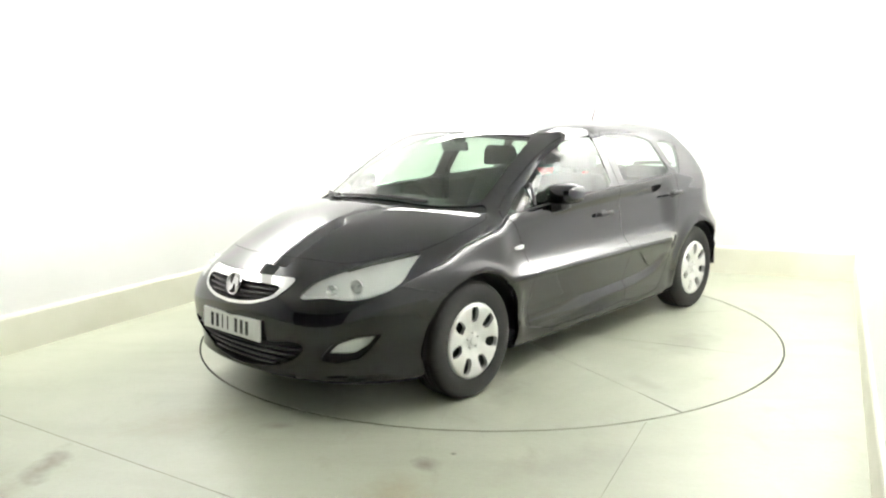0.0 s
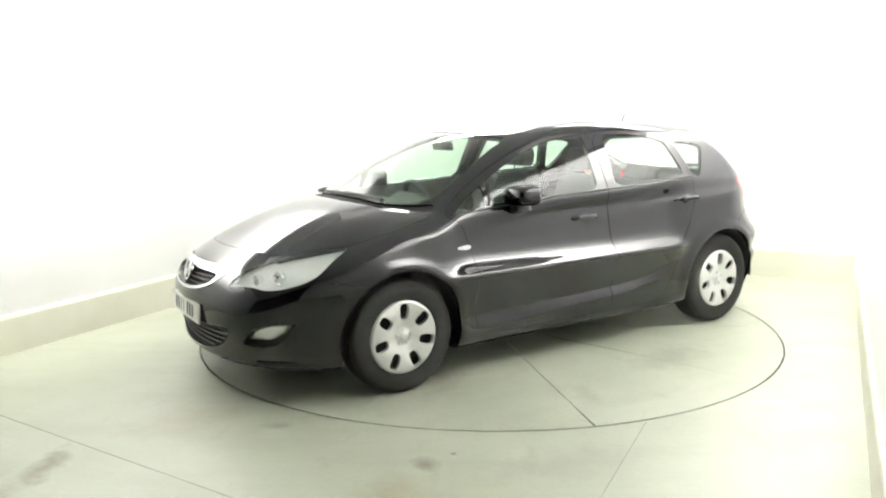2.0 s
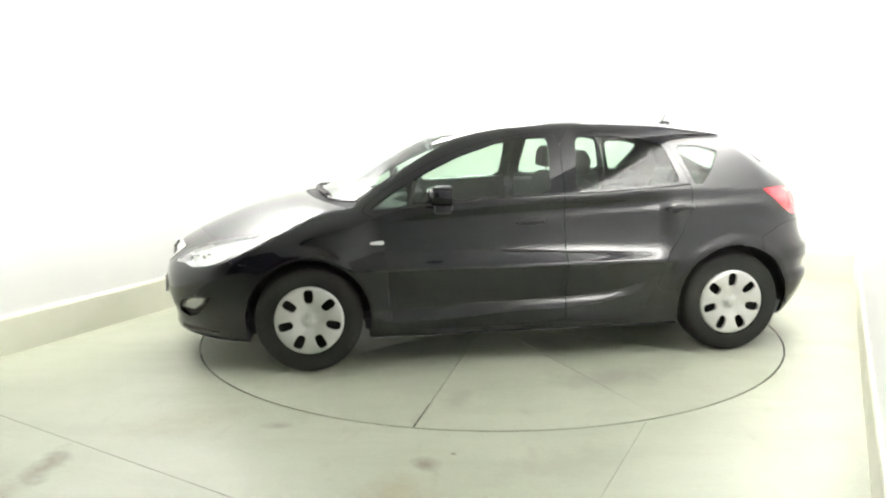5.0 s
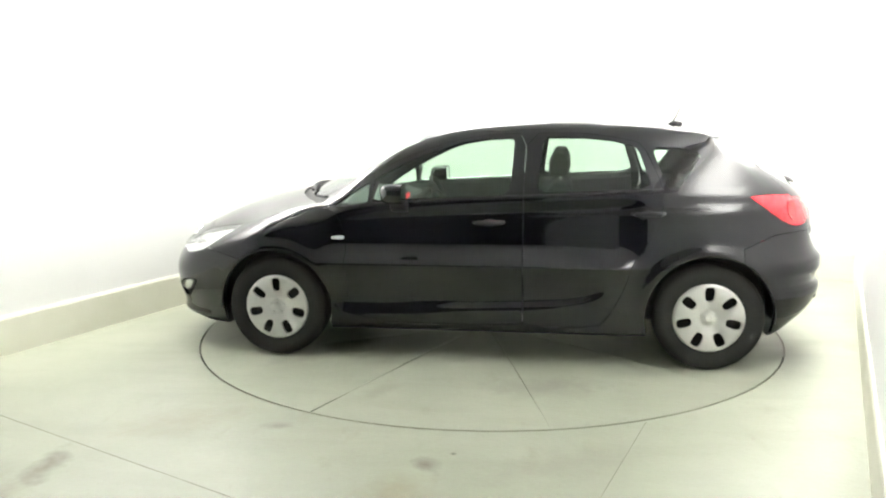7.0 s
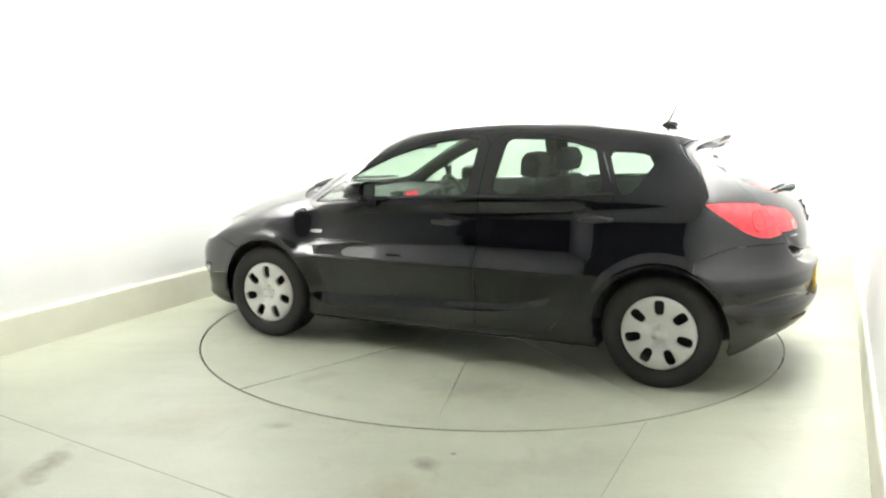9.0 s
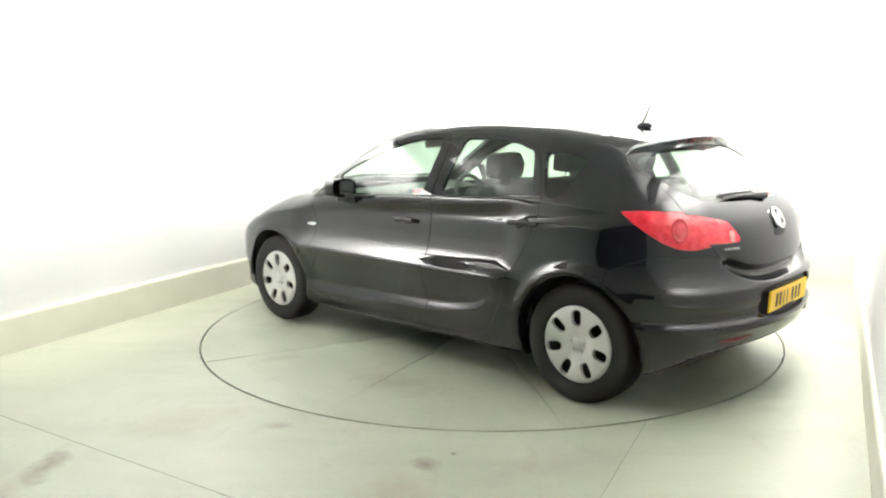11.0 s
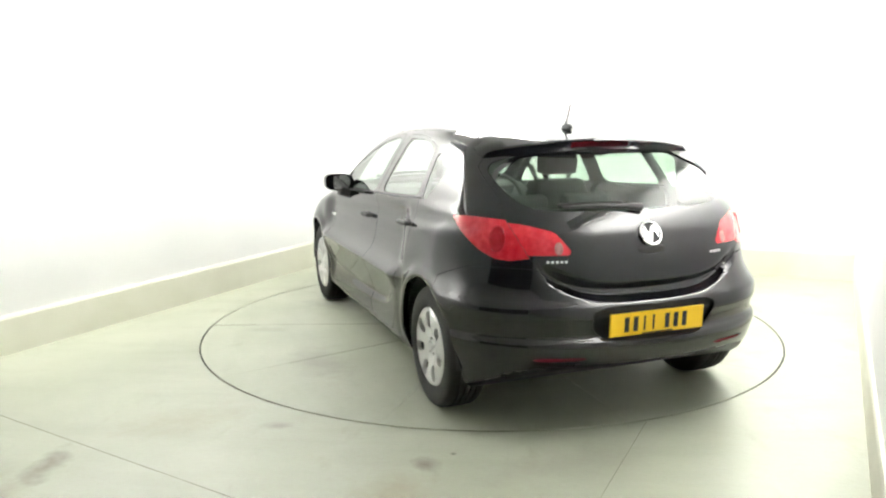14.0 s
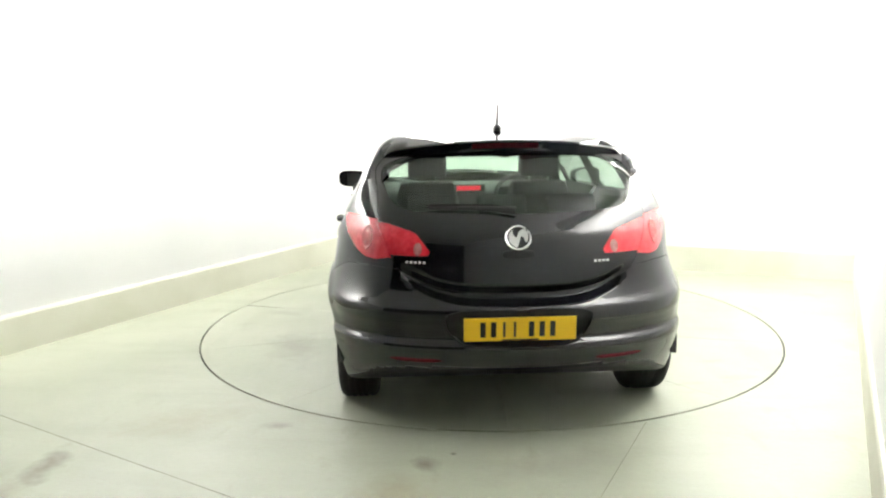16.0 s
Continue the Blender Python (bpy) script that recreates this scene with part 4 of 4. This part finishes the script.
def build_car():
    skin = marked_skin()
    skin.verts.index_update()
    part("body_shell", rim_of(panel(skin, {SHELL}, "whole"), 0.001, 0.03), PAINT, CAR, "black painted body sides, pillars and sills", 40)
    part("underbody", panel(skin, {UNDER}, "whole"), PLASTIC, CAR, "dark underbody")
    part("bonnet", rim_of(panel(skin, {BONNET}, "whole")), PAINT, CAR, "black bonnet", 40)
    part("cowl", rim_of(panel(skin, {COWL}, "whole"), 0.001, 0.02, 0.012), PLASTIC, CAR, "black plastic cowl below the windscreen")
    part("windscreen", rim_of(panel(skin, {SCREEN}, "whole"), 0.001, 0.006, 0.003), GLASS, CAR, "green-tinted windscreen", 40)
    part("roof", rim_of(panel(skin, {ROOF}, "whole"), 0.0015, 0.012), PAINT, CAR, "black roof", 40)
    bumper = part("front_bumper", rim_of(panel(skin, {BUMPER_F}, "whole")), PAINT, CAR, "black front bumper", 40)
    rear_bumper = part("rear_bumper", rim_of(panel(skin, {BUMPER_R}, "whole")), PAINT, CAR, "black rear bumper", 40)
    gate = part("tailgate", rim_of(panel(skin, {GATE}, "whole")), PAINT, CAR, "black tailgate", 40)
    part("rear_window", rim_of(panel(skin, {PANE_B}, "whole"), 0.0005, 0.006, 0.002), GLASS, gate, "green-tinted rear window", 40)
    part("plate_pocket", pushed(panel(skin, {RECESS}, "whole"), (1, 0, 0), 0.028), PLASTIC, rear_bumper)
    frame_bm = panel(skin, {GRILLE}, "whole")
    for v in frame_bm.verts:
        v.co.x += 0.006
    grille = part("grille", rim_of(frame_bm, 0.0, 0.03), CHROME, bumper, "chrome grille surround", 40)
    part("grille_pocket", pushed(panel(skin, {GRILLE_IN}, "whole"), (-1, 0, 0), 0.045), PLASTIC, grille)
    intake = part("lower_intake", pushed(panel(skin, {INTAKE}, "whole"), (-1, 0, 0), 0.06), PLASTIC, bumper)
    for z, half, deep, owner in ((0.622, 0.235, 0.012, grille), (0.645, 0.285, 0.012, grille), (0.667, 0.305, 0.012, grille), (0.282, 0.27, 0.012, intake), (0.315, 0.36, 0.012, intake), (0.348, 0.42, 0.012, intake), (0.382, 0.47, 0.012, intake)):
        bm = bmesh.new()
        rows = []
        for i in range(17):
            y = -half + 2 * half * i / 16
            x = skin_at("+x", y=abs(y), z=z) - deep
            rows.append([bm.verts.new((x + a, y, z + b)) for a, b in ((0, -0.005), (0.004, 0.0), (0, 0.006), (-0.03, 0.004), (-0.03, -0.004))])
        for a, b in zip(rows, rows[1:]):
            for k in range(5):
                bm.faces.new((a[k], b[k], b[(k + 1) % 5], a[(k + 1) % 5]))
        bm.faces.new(rows[0])
        bm.faces.new(rows[-1])
        bmesh.ops.recalc_face_normals(bm, faces=bm.faces)
        part("slat", bm, PLASTIC, owner)
    for how, s in (("left", 1), ("right", -1)):
        door = part("front_door", rim_of(panel(skin, {DOOR_F}, how)), PAINT, CAR, "black front door", 40)
        part("window_pane", rim_of(panel(skin, {PANE_F}, how), 0.0005, 0.006, 0.004), GLASS, door, "green-tinted door glass", 40)
        part("corner_pane", rim_of(panel(skin, {PANE_T}, how), 0.0005, 0.006, 0.004), GLASS, door, "small fixed corner pane", 40)
        door_handle(-0.03, 0.877, s, door)
        door_mirror(s, door)
        bm = bmesh.new()
        tube(bm, [(0.72 - 0.004 * k, s * (skin_at("+y", x=0.72, z=1.0 + k * 0.012) - 0.004), 1.0 + k * 0.012) for k in range(11)], 0.013, 6)
        part("window_divider", bm, PLASTIC, door)
        door = part("rear_door", rim_of(panel(skin, {DOOR_R}, how)), PAINT, CAR, "black rear door", 40)
        part("window_pane", rim_of(panel(skin, {PANE_R}, how), 0.0005, 0.006, 0.004), GLASS, door, "green-tinted door glass", 40)
        door_handle(-0.975, 0.94, s, door)
        part("quarter_window", rim_of(panel(skin, {PANE_Q}, how), 0.0005, 0.006, 0.003), GLASS, CAR, "green-tinted quarter window", 40)
        # seals along the foot of the door windows
        bm = bmesh.new()
        tube(bm, [(x, s * (skin_at("+y", x=x, z=float(BELT(x)) + 0.002 + (0.022 if x > 0.3 else 0.03) - 0.012) + 0.001), float(BELT(x)) + (0.022 if x > 0.3 else 0.03) - 0.010) for x in np.linspace(0.94, -1.06, 24)], 0.006, 6)
        part("window_seal", bm, PLASTIC, CAR)
        # lamps
        lamp = part("headlight", rim_of(panel(skin, {HEAD}, how), 0.0015, 0.01), LENS, CAR, "clear headlight with silver inside", 40)
        bowl = pushed(panel(skin, {HEAD}, how), (-0.86, -0.5 * s, 0), 0.055)
        bowl.normal_update()
        part("bowl", bowl, BOWL, lamp, "silver lamp bowl", 40)
        for px, py, pz, r in ((2.045, 0.55, 0.677, 0.030), (1.955, 0.635, 0.692, 0.036)):
            bm = bmesh.new()
            m = pose(px, s * py, pz, 0, 90, 0) @ pose(0, 0, 0, -24 * s, 0, 0)
            lathe(bm, [(r, 0.01), (r * 0.96, 0.016), (r * 0.86, 0.012), (r * 0.5, -0.03), (0.006, -0.045), (0.004, -0.005), (0.001, -0.002)], 32, m, closed=False)
            part("reflector", bm, CHROME, lamp, "round chrome reflector")
        lamp = part("rear_light", rim_of(panel(skin, {LAMP_O}, how), 0.0015, 0.01), RED, CAR, "red rear light cluster", 40)
        inner = part("tailgate_light", rim_of(panel(skin, {LAMP_I}, how), 0.0015, 0.01), RED, gate, "red inner rear light", 40)
        pocket = part("fog_pocket", pushed(panel(skin, {FOG}, how), (-0.9, -0.4 * s, 0), 0.03), PLASTIC, bumper)
        fog = part("fog_light", rim_of(panel(skin, {FOG_IN}, how), 0.001, 0.012, 0.006), LENS, bumper, "small clear fog light", 40)
        part("bowl", pushed(panel(skin, {FOG_IN}, how), (-0.9, -0.4 * s, 0), 0.022), BOWL, fog, "silver lamp bowl", 40)
        # side repeater on the wing
        bm = bmesh.new()
        y = skin_at("+y", x=0.93, z=0.775)
        prism(bm, rounded([(0.045, -0.006), (0.04, 0.011), (-0.045, 0.017), (-0.04, -0.010)], 2), -0.004, 0.009, pose(0.925, s * y, 0.775, 90, 0, 0) @ (Matrix.Diagonal((1, 1, -s, 1))))
        bmesh.ops.recalc_face_normals(bm, faces=bm.faces)
        part("side_repeater", bm, WHITE_LENS, CAR, "clear side repeater lamp", 40)
        # reflectors low in the rear bumper
        bm = bmesh.new()
        tube(bm, [(skin_at("-x", y=y, z=0.405) + 0.002, s * y, 0.402 + 0.012 * abs(y - 0.47)) for y in np.linspace(0.36, 0.60, 9)], [0.003, 0.009, 0.010, 0.010, 0.010, 0.010, 0.010, 0.009, 0.003], 8)
        part("reflector", bm, RED_DEEP, rear_bumper, "dark red reflector strip")
    skin.free()
    for front in (True, False):
        for left in (True, False):
            wheel(front, left)
    plate(2.286, 0.462, -3, False, 1)
    plate(-2.105, 0.557, -3, True, -1)
    badge(skin_at("+x", y=0, z=0.672) + 0.004, 0.672, -16, 0.062, 1)
    badge(skin_at("-x", y=0, z=0.965) - 0.0, 0.965, 28, 0.062, -1)
    return gate


BOWL = mottled("lamp_silver", (0.88, 0.89, 0.88), (0.93, 0.94, 0.92), 4.0, 0.26, metal=0.12, rough_var=0.03)
GATE_OB = build_car()


# ---- spoiler, wipers, aerial, lettering bars ----
def build_trim():
    bm = bmesh.new()
    rows = []
    ys = np.linspace(-0.632, 0.632, 37)
    for y in ys:
        q = abs(y)
        end = float(ease(np.array(q), 0.42, 0.62))
        xt, zt = -1.575 + 0.30 * q * q, 1.402 - 0.13 * q * q - 0.05 * float(ease(np.array(q), 0.58, 0.66))
        xl = -1.30 - 0.06 * q * q
        zl = skin_at("+z", x=xl, y=min(q, 0.56)) + 0.002 - 0.5 * max(0.0, q - 0.56)
        zm = max(skin_at("+z", x=(xl + xt) / 2, y=min(q, 0.56)) + 0.012 - 0.5 * max(0.0, q - 0.56), (zl + zt) / 2)
        thick = 0.042 + 0.055 * end
        zb = zt - thick
        xb = skin_at("-x", y=min(q, 0.62), z=zb - 0.03) + 0.02
        rows.append([bm.verts.new(p) for p in ((xl, y, zl), ((xl + xt) / 2, y, zm), (xt, y, zt), (xt - 0.006, y, zt - 0.010), (xt + 0.012 + 0.03 * end, y, zb), (min(xb, xl - 0.02), y, zb - 0.012), (xl + 0.01, y, zl - 0.03))])
    for a, b in zip(rows, rows[1:]):
        for k in range(7):
            bm.faces.new((a[k], b[k], b[(k + 1) % 7], a[(k + 1) % 7]))
    bm.faces.new(rows[0])
    bm.faces.new(rows[-1])
    bmesh.ops.recalc_face_normals(bm, faces=bm.faces)
    spoiler = part("roof_spoiler", bm, PAINT, GATE_OB, "black roof spoiler", 40)
    bm = bmesh.new()
    rows = []
    for y in np.linspace(-0.17, 0.17, 13):
        xt, zt = -1.575 + 0.30 * y * y, 1.399 - 0.13 * y * y
        rows.append([bm.verts.new((xt - 0.008 + 0.0045 * k, y, zt - 0.012 - 0.026 * k / 3)) for k in range(4)])
    for a, b in zip(rows, rows[1:]):
        for k in range(3):
            bm.faces.new((a[k], b[k], b[k + 1], a[k + 1]))
    bmesh.ops.solidify(bm, geom=bm.faces[:], thickness=0.006)
    bmesh.ops.recalc_face_normals(bm, faces=bm.faces)
    part("brake_light", bm, RED_DEEP, spoiler, "dark red high brake light")
    # aerial on the roof
    bm = bmesh.new()
    z = skin_at("+z", x=-1.21, y=0)
    ellipsoid(bm, (-1.22, 0, z + 0.008), (0.05, 0.022, 0.020), seg=16)
    base = part("aerial", bm, PLASTIC, CAR, "short black aerial")
    bm = bmesh.new()
    tube(bm, [(-1.20, 0, z + 0.018), (-1.225, 0, z + 0.06), (-1.255, 0, z + 0.135)], [0.007, 0.005, 0.003], 8)
    part("rod", bm, PLASTIC, base)
    # front wipers lie along the foot of the screen
    for pts in (((1.22, 0.42), (1.27, 0.20), (1.295, 0.0), (1.275, -0.26)), ((1.27, -0.30), (1.23, -0.44), (1.12, -0.58))):
        bm = bmesh.new()
        tube(bm, [(x, y, skin_at("+z", x=x, y=abs(y)) + 0.022) for x, y in pts], [0.011, 0.012, 0.010, 0.007][:len(pts)], 6)
        arm = part("wiper", bm, PLASTIC, CAR, "black windscreen wiper")
        bm = bmesh.new()
        tube(bm, [(x - 0.025, y - 0.02, skin_at("+z", x=x - 0.025, y=abs(y)) + 0.010) for x, y in pts], 0.007, 6)
        part("blade", bm, RUBBER, arm)
    # rear wiper
    bm = bmesh.new()
    tube(bm, [(skin_at("-x", y=abs(y), z=z) - 0.018, y, z) for y, z in ((0.0, 1.082), (0.1, 1.092), (0.25, 1.097), (0.40, 1.095))], [0.022, 0.014, 0.010, 0.006], 8)
    arm = part("rear_wiper", bm, PLASTIC, GATE_OB, "black rear wiper")
    bm = bmesh.new()
    tube(bm, [(skin_at("-x", y=abs(y), z=z) - 0.006, y, z) for y, z in ((0.08, 1.105), (0.25, 1.108), (0.41, 1.104))], 0.007, 6)
    part("blade", bm, RUBBER, arm)
    # tailgate handle recess and lettering, as plain bars
    bm = bmesh.new()
    ellipsoid(bm, (skin_at("-x", y=0, z=0.895) + 0.004, 0, 0.893), (0.012, 0.075, 0.022), seg=20, power=0.7)
    part("gate_handle", bm, PLASTIC, GATE_OB, "black handle recess below the badge")
    for y0, n, step, z in ((0.515, 5, 0.020, 0.855), (-0.365, 4, 0.020, 0.852)):
        for k in range(n):
            y = y0 - k * step
            bm = bmesh.new()
            x = skin_at("-x", y=abs(y), z=z)
            box(bm, x - 0.003, y - 0.007, z - 0.006, x + 0.004, y + 0.007, z + 0.006, None, 0.0015)
            part("letter_bar", bm, CHROME, GATE_OB)
    # inner forms of the rear lights
    for s in (1, -1):
        for y, z, r, mat in ((0.70, 0.955, 0.040, RED_DARK), (0.462, 0.915, 0.020, SMOKE)):
            x = skin_at("-x", y=y, z=z)
            e = 0.01
            nx = Vector((1, (skin_at("-x", y=y - e, z=z) - skin_at("-x", y=y + e, z=z)) / (2 * e), (skin_at("-x", y=y, z=z - e) - skin_at("-x", y=y, z=z + e)) / (2 * e))).normalized()
            nx = Vector((-nx.x, -nx.y * s, -nx.z))
            m = Matrix.Translation((x, s * y, z)) @ nx.to_track_quat("Z", "Y").to_matrix().to_4x4() @ Matrix.Diagonal((1.0, 1.5, 1, 1))
            bm = bmesh.new()
            lathe(bm, [(0.001, 0.0018), (r * 0.55, 0.0022), (r * 0.60, 0.0008), (r * 0.85, 0.0008), (r * 0.9, 0.0022), (r, 0.0015), (r * 1.04, -0.003)], 32, m, closed=False)
            part("lamp_lens", bm, mat, CAR if y > 0.6 else GATE_OB, "moulded round in the red lens")


build_trim()


# ---- cabin ----
def slab(bm, pts, y0, y1, bevel=0.03):
    """A body drawn in side view and stretched across the car, with soft edges."""
    lo = [bm.verts.new((x, y0, z)) for x, z in pts]
    hi = [bm.verts.new((x, y1, z)) for x, z in pts]
    n = len(pts)
    fs = [bm.faces.new(lo), bm.faces.new(hi[::-1])]
    for i in range(n):
        fs.append(bm.faces.new((lo[i], hi[i], hi[(i + 1) % n], lo[(i + 1) % n])))
    bmesh.ops.recalc_face_normals(bm, faces=fs)
    if bevel:
        bmesh.ops.bevel(bm, geom=list({e for f in fs for e in f.edges}), offset=bevel, segments=3, affect="EDGES", profile=0.6, clamp_overlap=True)


def build_cabin():
    bm = bmesh.new()
    slab(bm, [(1.15, 0.24), (1.15, 0.34), (0.2, 0.36), (-0.85, 0.40), (-1.70, 0.46), (-1.75, 0.34), (-1.0, 0.24)], -0.58, 0.58, 0.02)
    part("cabin_floor", bm, TRIM, CAR, "dark carpeted cabin floor")
    bm = bmesh.new()
    slab(bm, [(1.20, 0.40), (1.22, 0.96), (1.05, 0.985), (0.80, 0.975), (0.66, 0.93), (0.60, 0.84), (0.66, 0.62), (0.80, 0.45)], -0.73, 0.73, 0.035)
    dash = part("dashboard", bm, TRIM, CAR, "dark grey dashboard")
    bm = bmesh.new()
    slab(bm, [(0.80, 0.965), (0.70, 0.99), (0.655, 0.985), (0.66, 0.93), (0.75, 0.93)], -0.13, 0.13, 0.012)
    hood = part("display_hood", bm, TRIM, dash)
    bm = bmesh.new()
    box(bm, 0.648, -0.095, 0.938, 0.654, 0.095, 0.975, None, 0.002)
    part("display", bm, DISPLAY, hood, "red lit centre display")
    bm = bmesh.new()
    slab(bm, [(0.74, 0.35), (0.68, 0.88), (0.45, 0.58), (-0.1, 0.55), (-0.35, 0.52), (-0.35, 0.35)], -0.12, 0.12, 0.02)
    part("centre_console", bm, TRIM, CAR)
    # steering wheel on the right-hand side
    m = pose(0.46, -0.37, 0.90, 0, -66, 0)
    bm = bmesh.new()
    n = 12
    lathe(bm, [(0.178 + 0.016 * math.cos(2 * math.pi * k / n), 0.016 * math.sin(2 * math.pi * k / n)) for k in range(n)], 40, m)
    wheel_ob = part("steering_wheel", bm, TRIM, CAR, "dark steering wheel")
    bm = bmesh.new()
    lathe(bm, [(0.001, 0.02), (0.06, 0.015), (0.075, -0.01), (0.05, -0.05), (0.035, -0.28), (0.001, -0.28)], 24, m, closed=False)
    part("hub", bm, TRIM, wheel_ob)
    for a in (0, 180, 90):
        bm = bmesh.new()
        box(bm, 0.05, -0.018, -0.012, 0.172, 0.018, 0.008, m @ pose(0, 0, 0, 0, 0, a + 90), 0.005)
        part("spoke", bm, TRIM, wheel_ob)
    bm = bmesh.new()
    slab(bm, [(0.68, 0.92), (0.56, 0.985), (0.52, 0.98), (0.60, 0.86), (0.72, 0.86)], -0.53, -0.21, 0.02)
    part("instrument_hood", bm, TRIM, dash)
    for s in (1, -1):
        y = s * 0.365
        bm = bmesh.new()
        slab(bm, [(0.20, 0.40), (0.22, 0.53), (0.05, 0.56), (-0.25, 0.50), (-0.42, 0.52), (-0.40, 0.38), (-0.1, 0.36)], y - 0.25, y + 0.25, 0.04)
        seat = part("front_seat", bm, CLOTH, CAR, "dark cloth front seat")
        bm = bmesh.new()
        slab(bm, [(-0.24, 0.50), (-0.20, 0.62), (-0.30, 0.85), (-0.38, 1.06), (-0.42, 1.10), (-0.50, 1.10), (-0.54, 1.02), (-0.46, 0.75), (-0.42, 0.48)], y - 0.245, y + 0.245, 0.045)
        for v in bm.verts:      # narrower at the shoulders
            v.co.y = y + (v.co.y - y) * (1 - 0.28 * max(0.0, v.co.z - 0.75) / 0.35)
        part("backrest", bm, CLOTH, seat)
        bm = bmesh.new()
        slab(bm, [(-0.38, 1.14), (-0.385, 1.25), (-0.42, 1.295), (-0.49, 1.29), (-0.525, 1.22), (-0.50, 1.13)], y - 0.125, y + 0.125, 0.035)
        part("headrest", bm, CLOTH, seat)
        for o in (-0.06, 0.06):
            bm = bmesh.new()
            tube(bm, [(-0.46, y + o, 1.05), (-0.455, y + o, 1.16)], 0.007, 8)
            part("post", bm, CHROME, seat)
    bm = bmesh.new()
    slab(bm, [(-0.72, 0.42), (-0.70, 0.55), (-0.85, 0.58), (-1.22, 0.52), (-1.26, 0.40)], -0.64, 0.64, 0.04)
    bench = part("rear_bench", bm, CLOTH, CAR, "dark cloth rear bench")
    bm = bmesh.new()
    slab(bm, [(-1.17, 0.50), (-1.20, 0.62), (-1.38, 1.00), (-1.48, 1.01), (-1.50, 0.95), (-1.32, 0.48)], -0.63, 0.63, 0.04)
    part("backrest", bm, CLOTH, bench)
    for y in (0.37, 0.0, -0.37):
        bm = bmesh.new()
        slab(bm, [(-1.36, 1.01), (-1.37, 1.08), (-1.40, 1.11), (-1.46, 1.10), (-1.48, 1.01)], y - 0.13, y + 0.13, 0.025)
        part("headrest", bm, CLOTH, bench)
    # inner linings of the doors, below the glass
    for s in (1, -1):
        for x0, x1 in ((0.82, -0.20), (-0.28, -1.0)):
            bm = bmesh.new()
            xs = np.linspace(x0, x1, 12)
            rows = []
            for x in xs:
                rows.append([bm.verts.new((x, s * (skin_at("+y", x=x, z=z) - d), z)) for z, d in ((0.36, 0.09), (0.55, 0.10), (0.62, 0.13), (0.80, 0.10), (float(BELT(x)) - 0.02, 0.06), (float(BELT(x)) + 0.012, 0.03))])
            for a, b in zip(rows, rows[1:]):
                for k in range(5):
                    bm.faces.new((a[k], b[k], b[k + 1], a[k + 1]))
            bmesh.ops.recalc_face_normals(bm, faces=bm.faces)
            part("door_lining", bm, TRIM, CAR)
    # headlining under the roof
    bm = bmesh.new()
    rows = []
    for x in np.linspace(0.36, -1.40, 24):
        rows.append([bm.verts.new((x, y, skin_at("+z", x=x, y=abs(y)) - 0.028)) for y in np.linspace(-0.54, 0.54, 13)])
    for a, b in zip(rows, rows[1:]):
        for k in range(12):
            bm.faces.new((a[k], b[k], b[k + 1], a[k + 1]))
    part("headlining", bm, LINING, CAR, "pale headlining")
    # rear-view mirror
    bm = bmesh.new()
    box(bm, -0.012, -0.11, -0.03, 0.018, 0.11, 0.03, pose(0.50, 0.0, 1.325, 0, 8, 0), 0.012)
    rv = part("cabin_mirror", bm, TRIM, CAR, "dark rear-view mirror")
    bm = bmesh.new()
    tube(bm, [(0.51, 0, 1.33), (0.55, 0, 1.385)], 0.012, 8)
    part("stem", bm, TRIM, rv)


build_cabin()


def motions():
    rows_table, rows_car = [], []
    for t, a in TURN:
        turn = pose(0, 0, 0, 0, 0, a)
        rows_table.append((t, turn))
        rows_car.append((t, turn @ Matrix.Translation(-OFF)))
    walk(TABLE, rows_table)
    walk(CAR, rows_car)


motions()
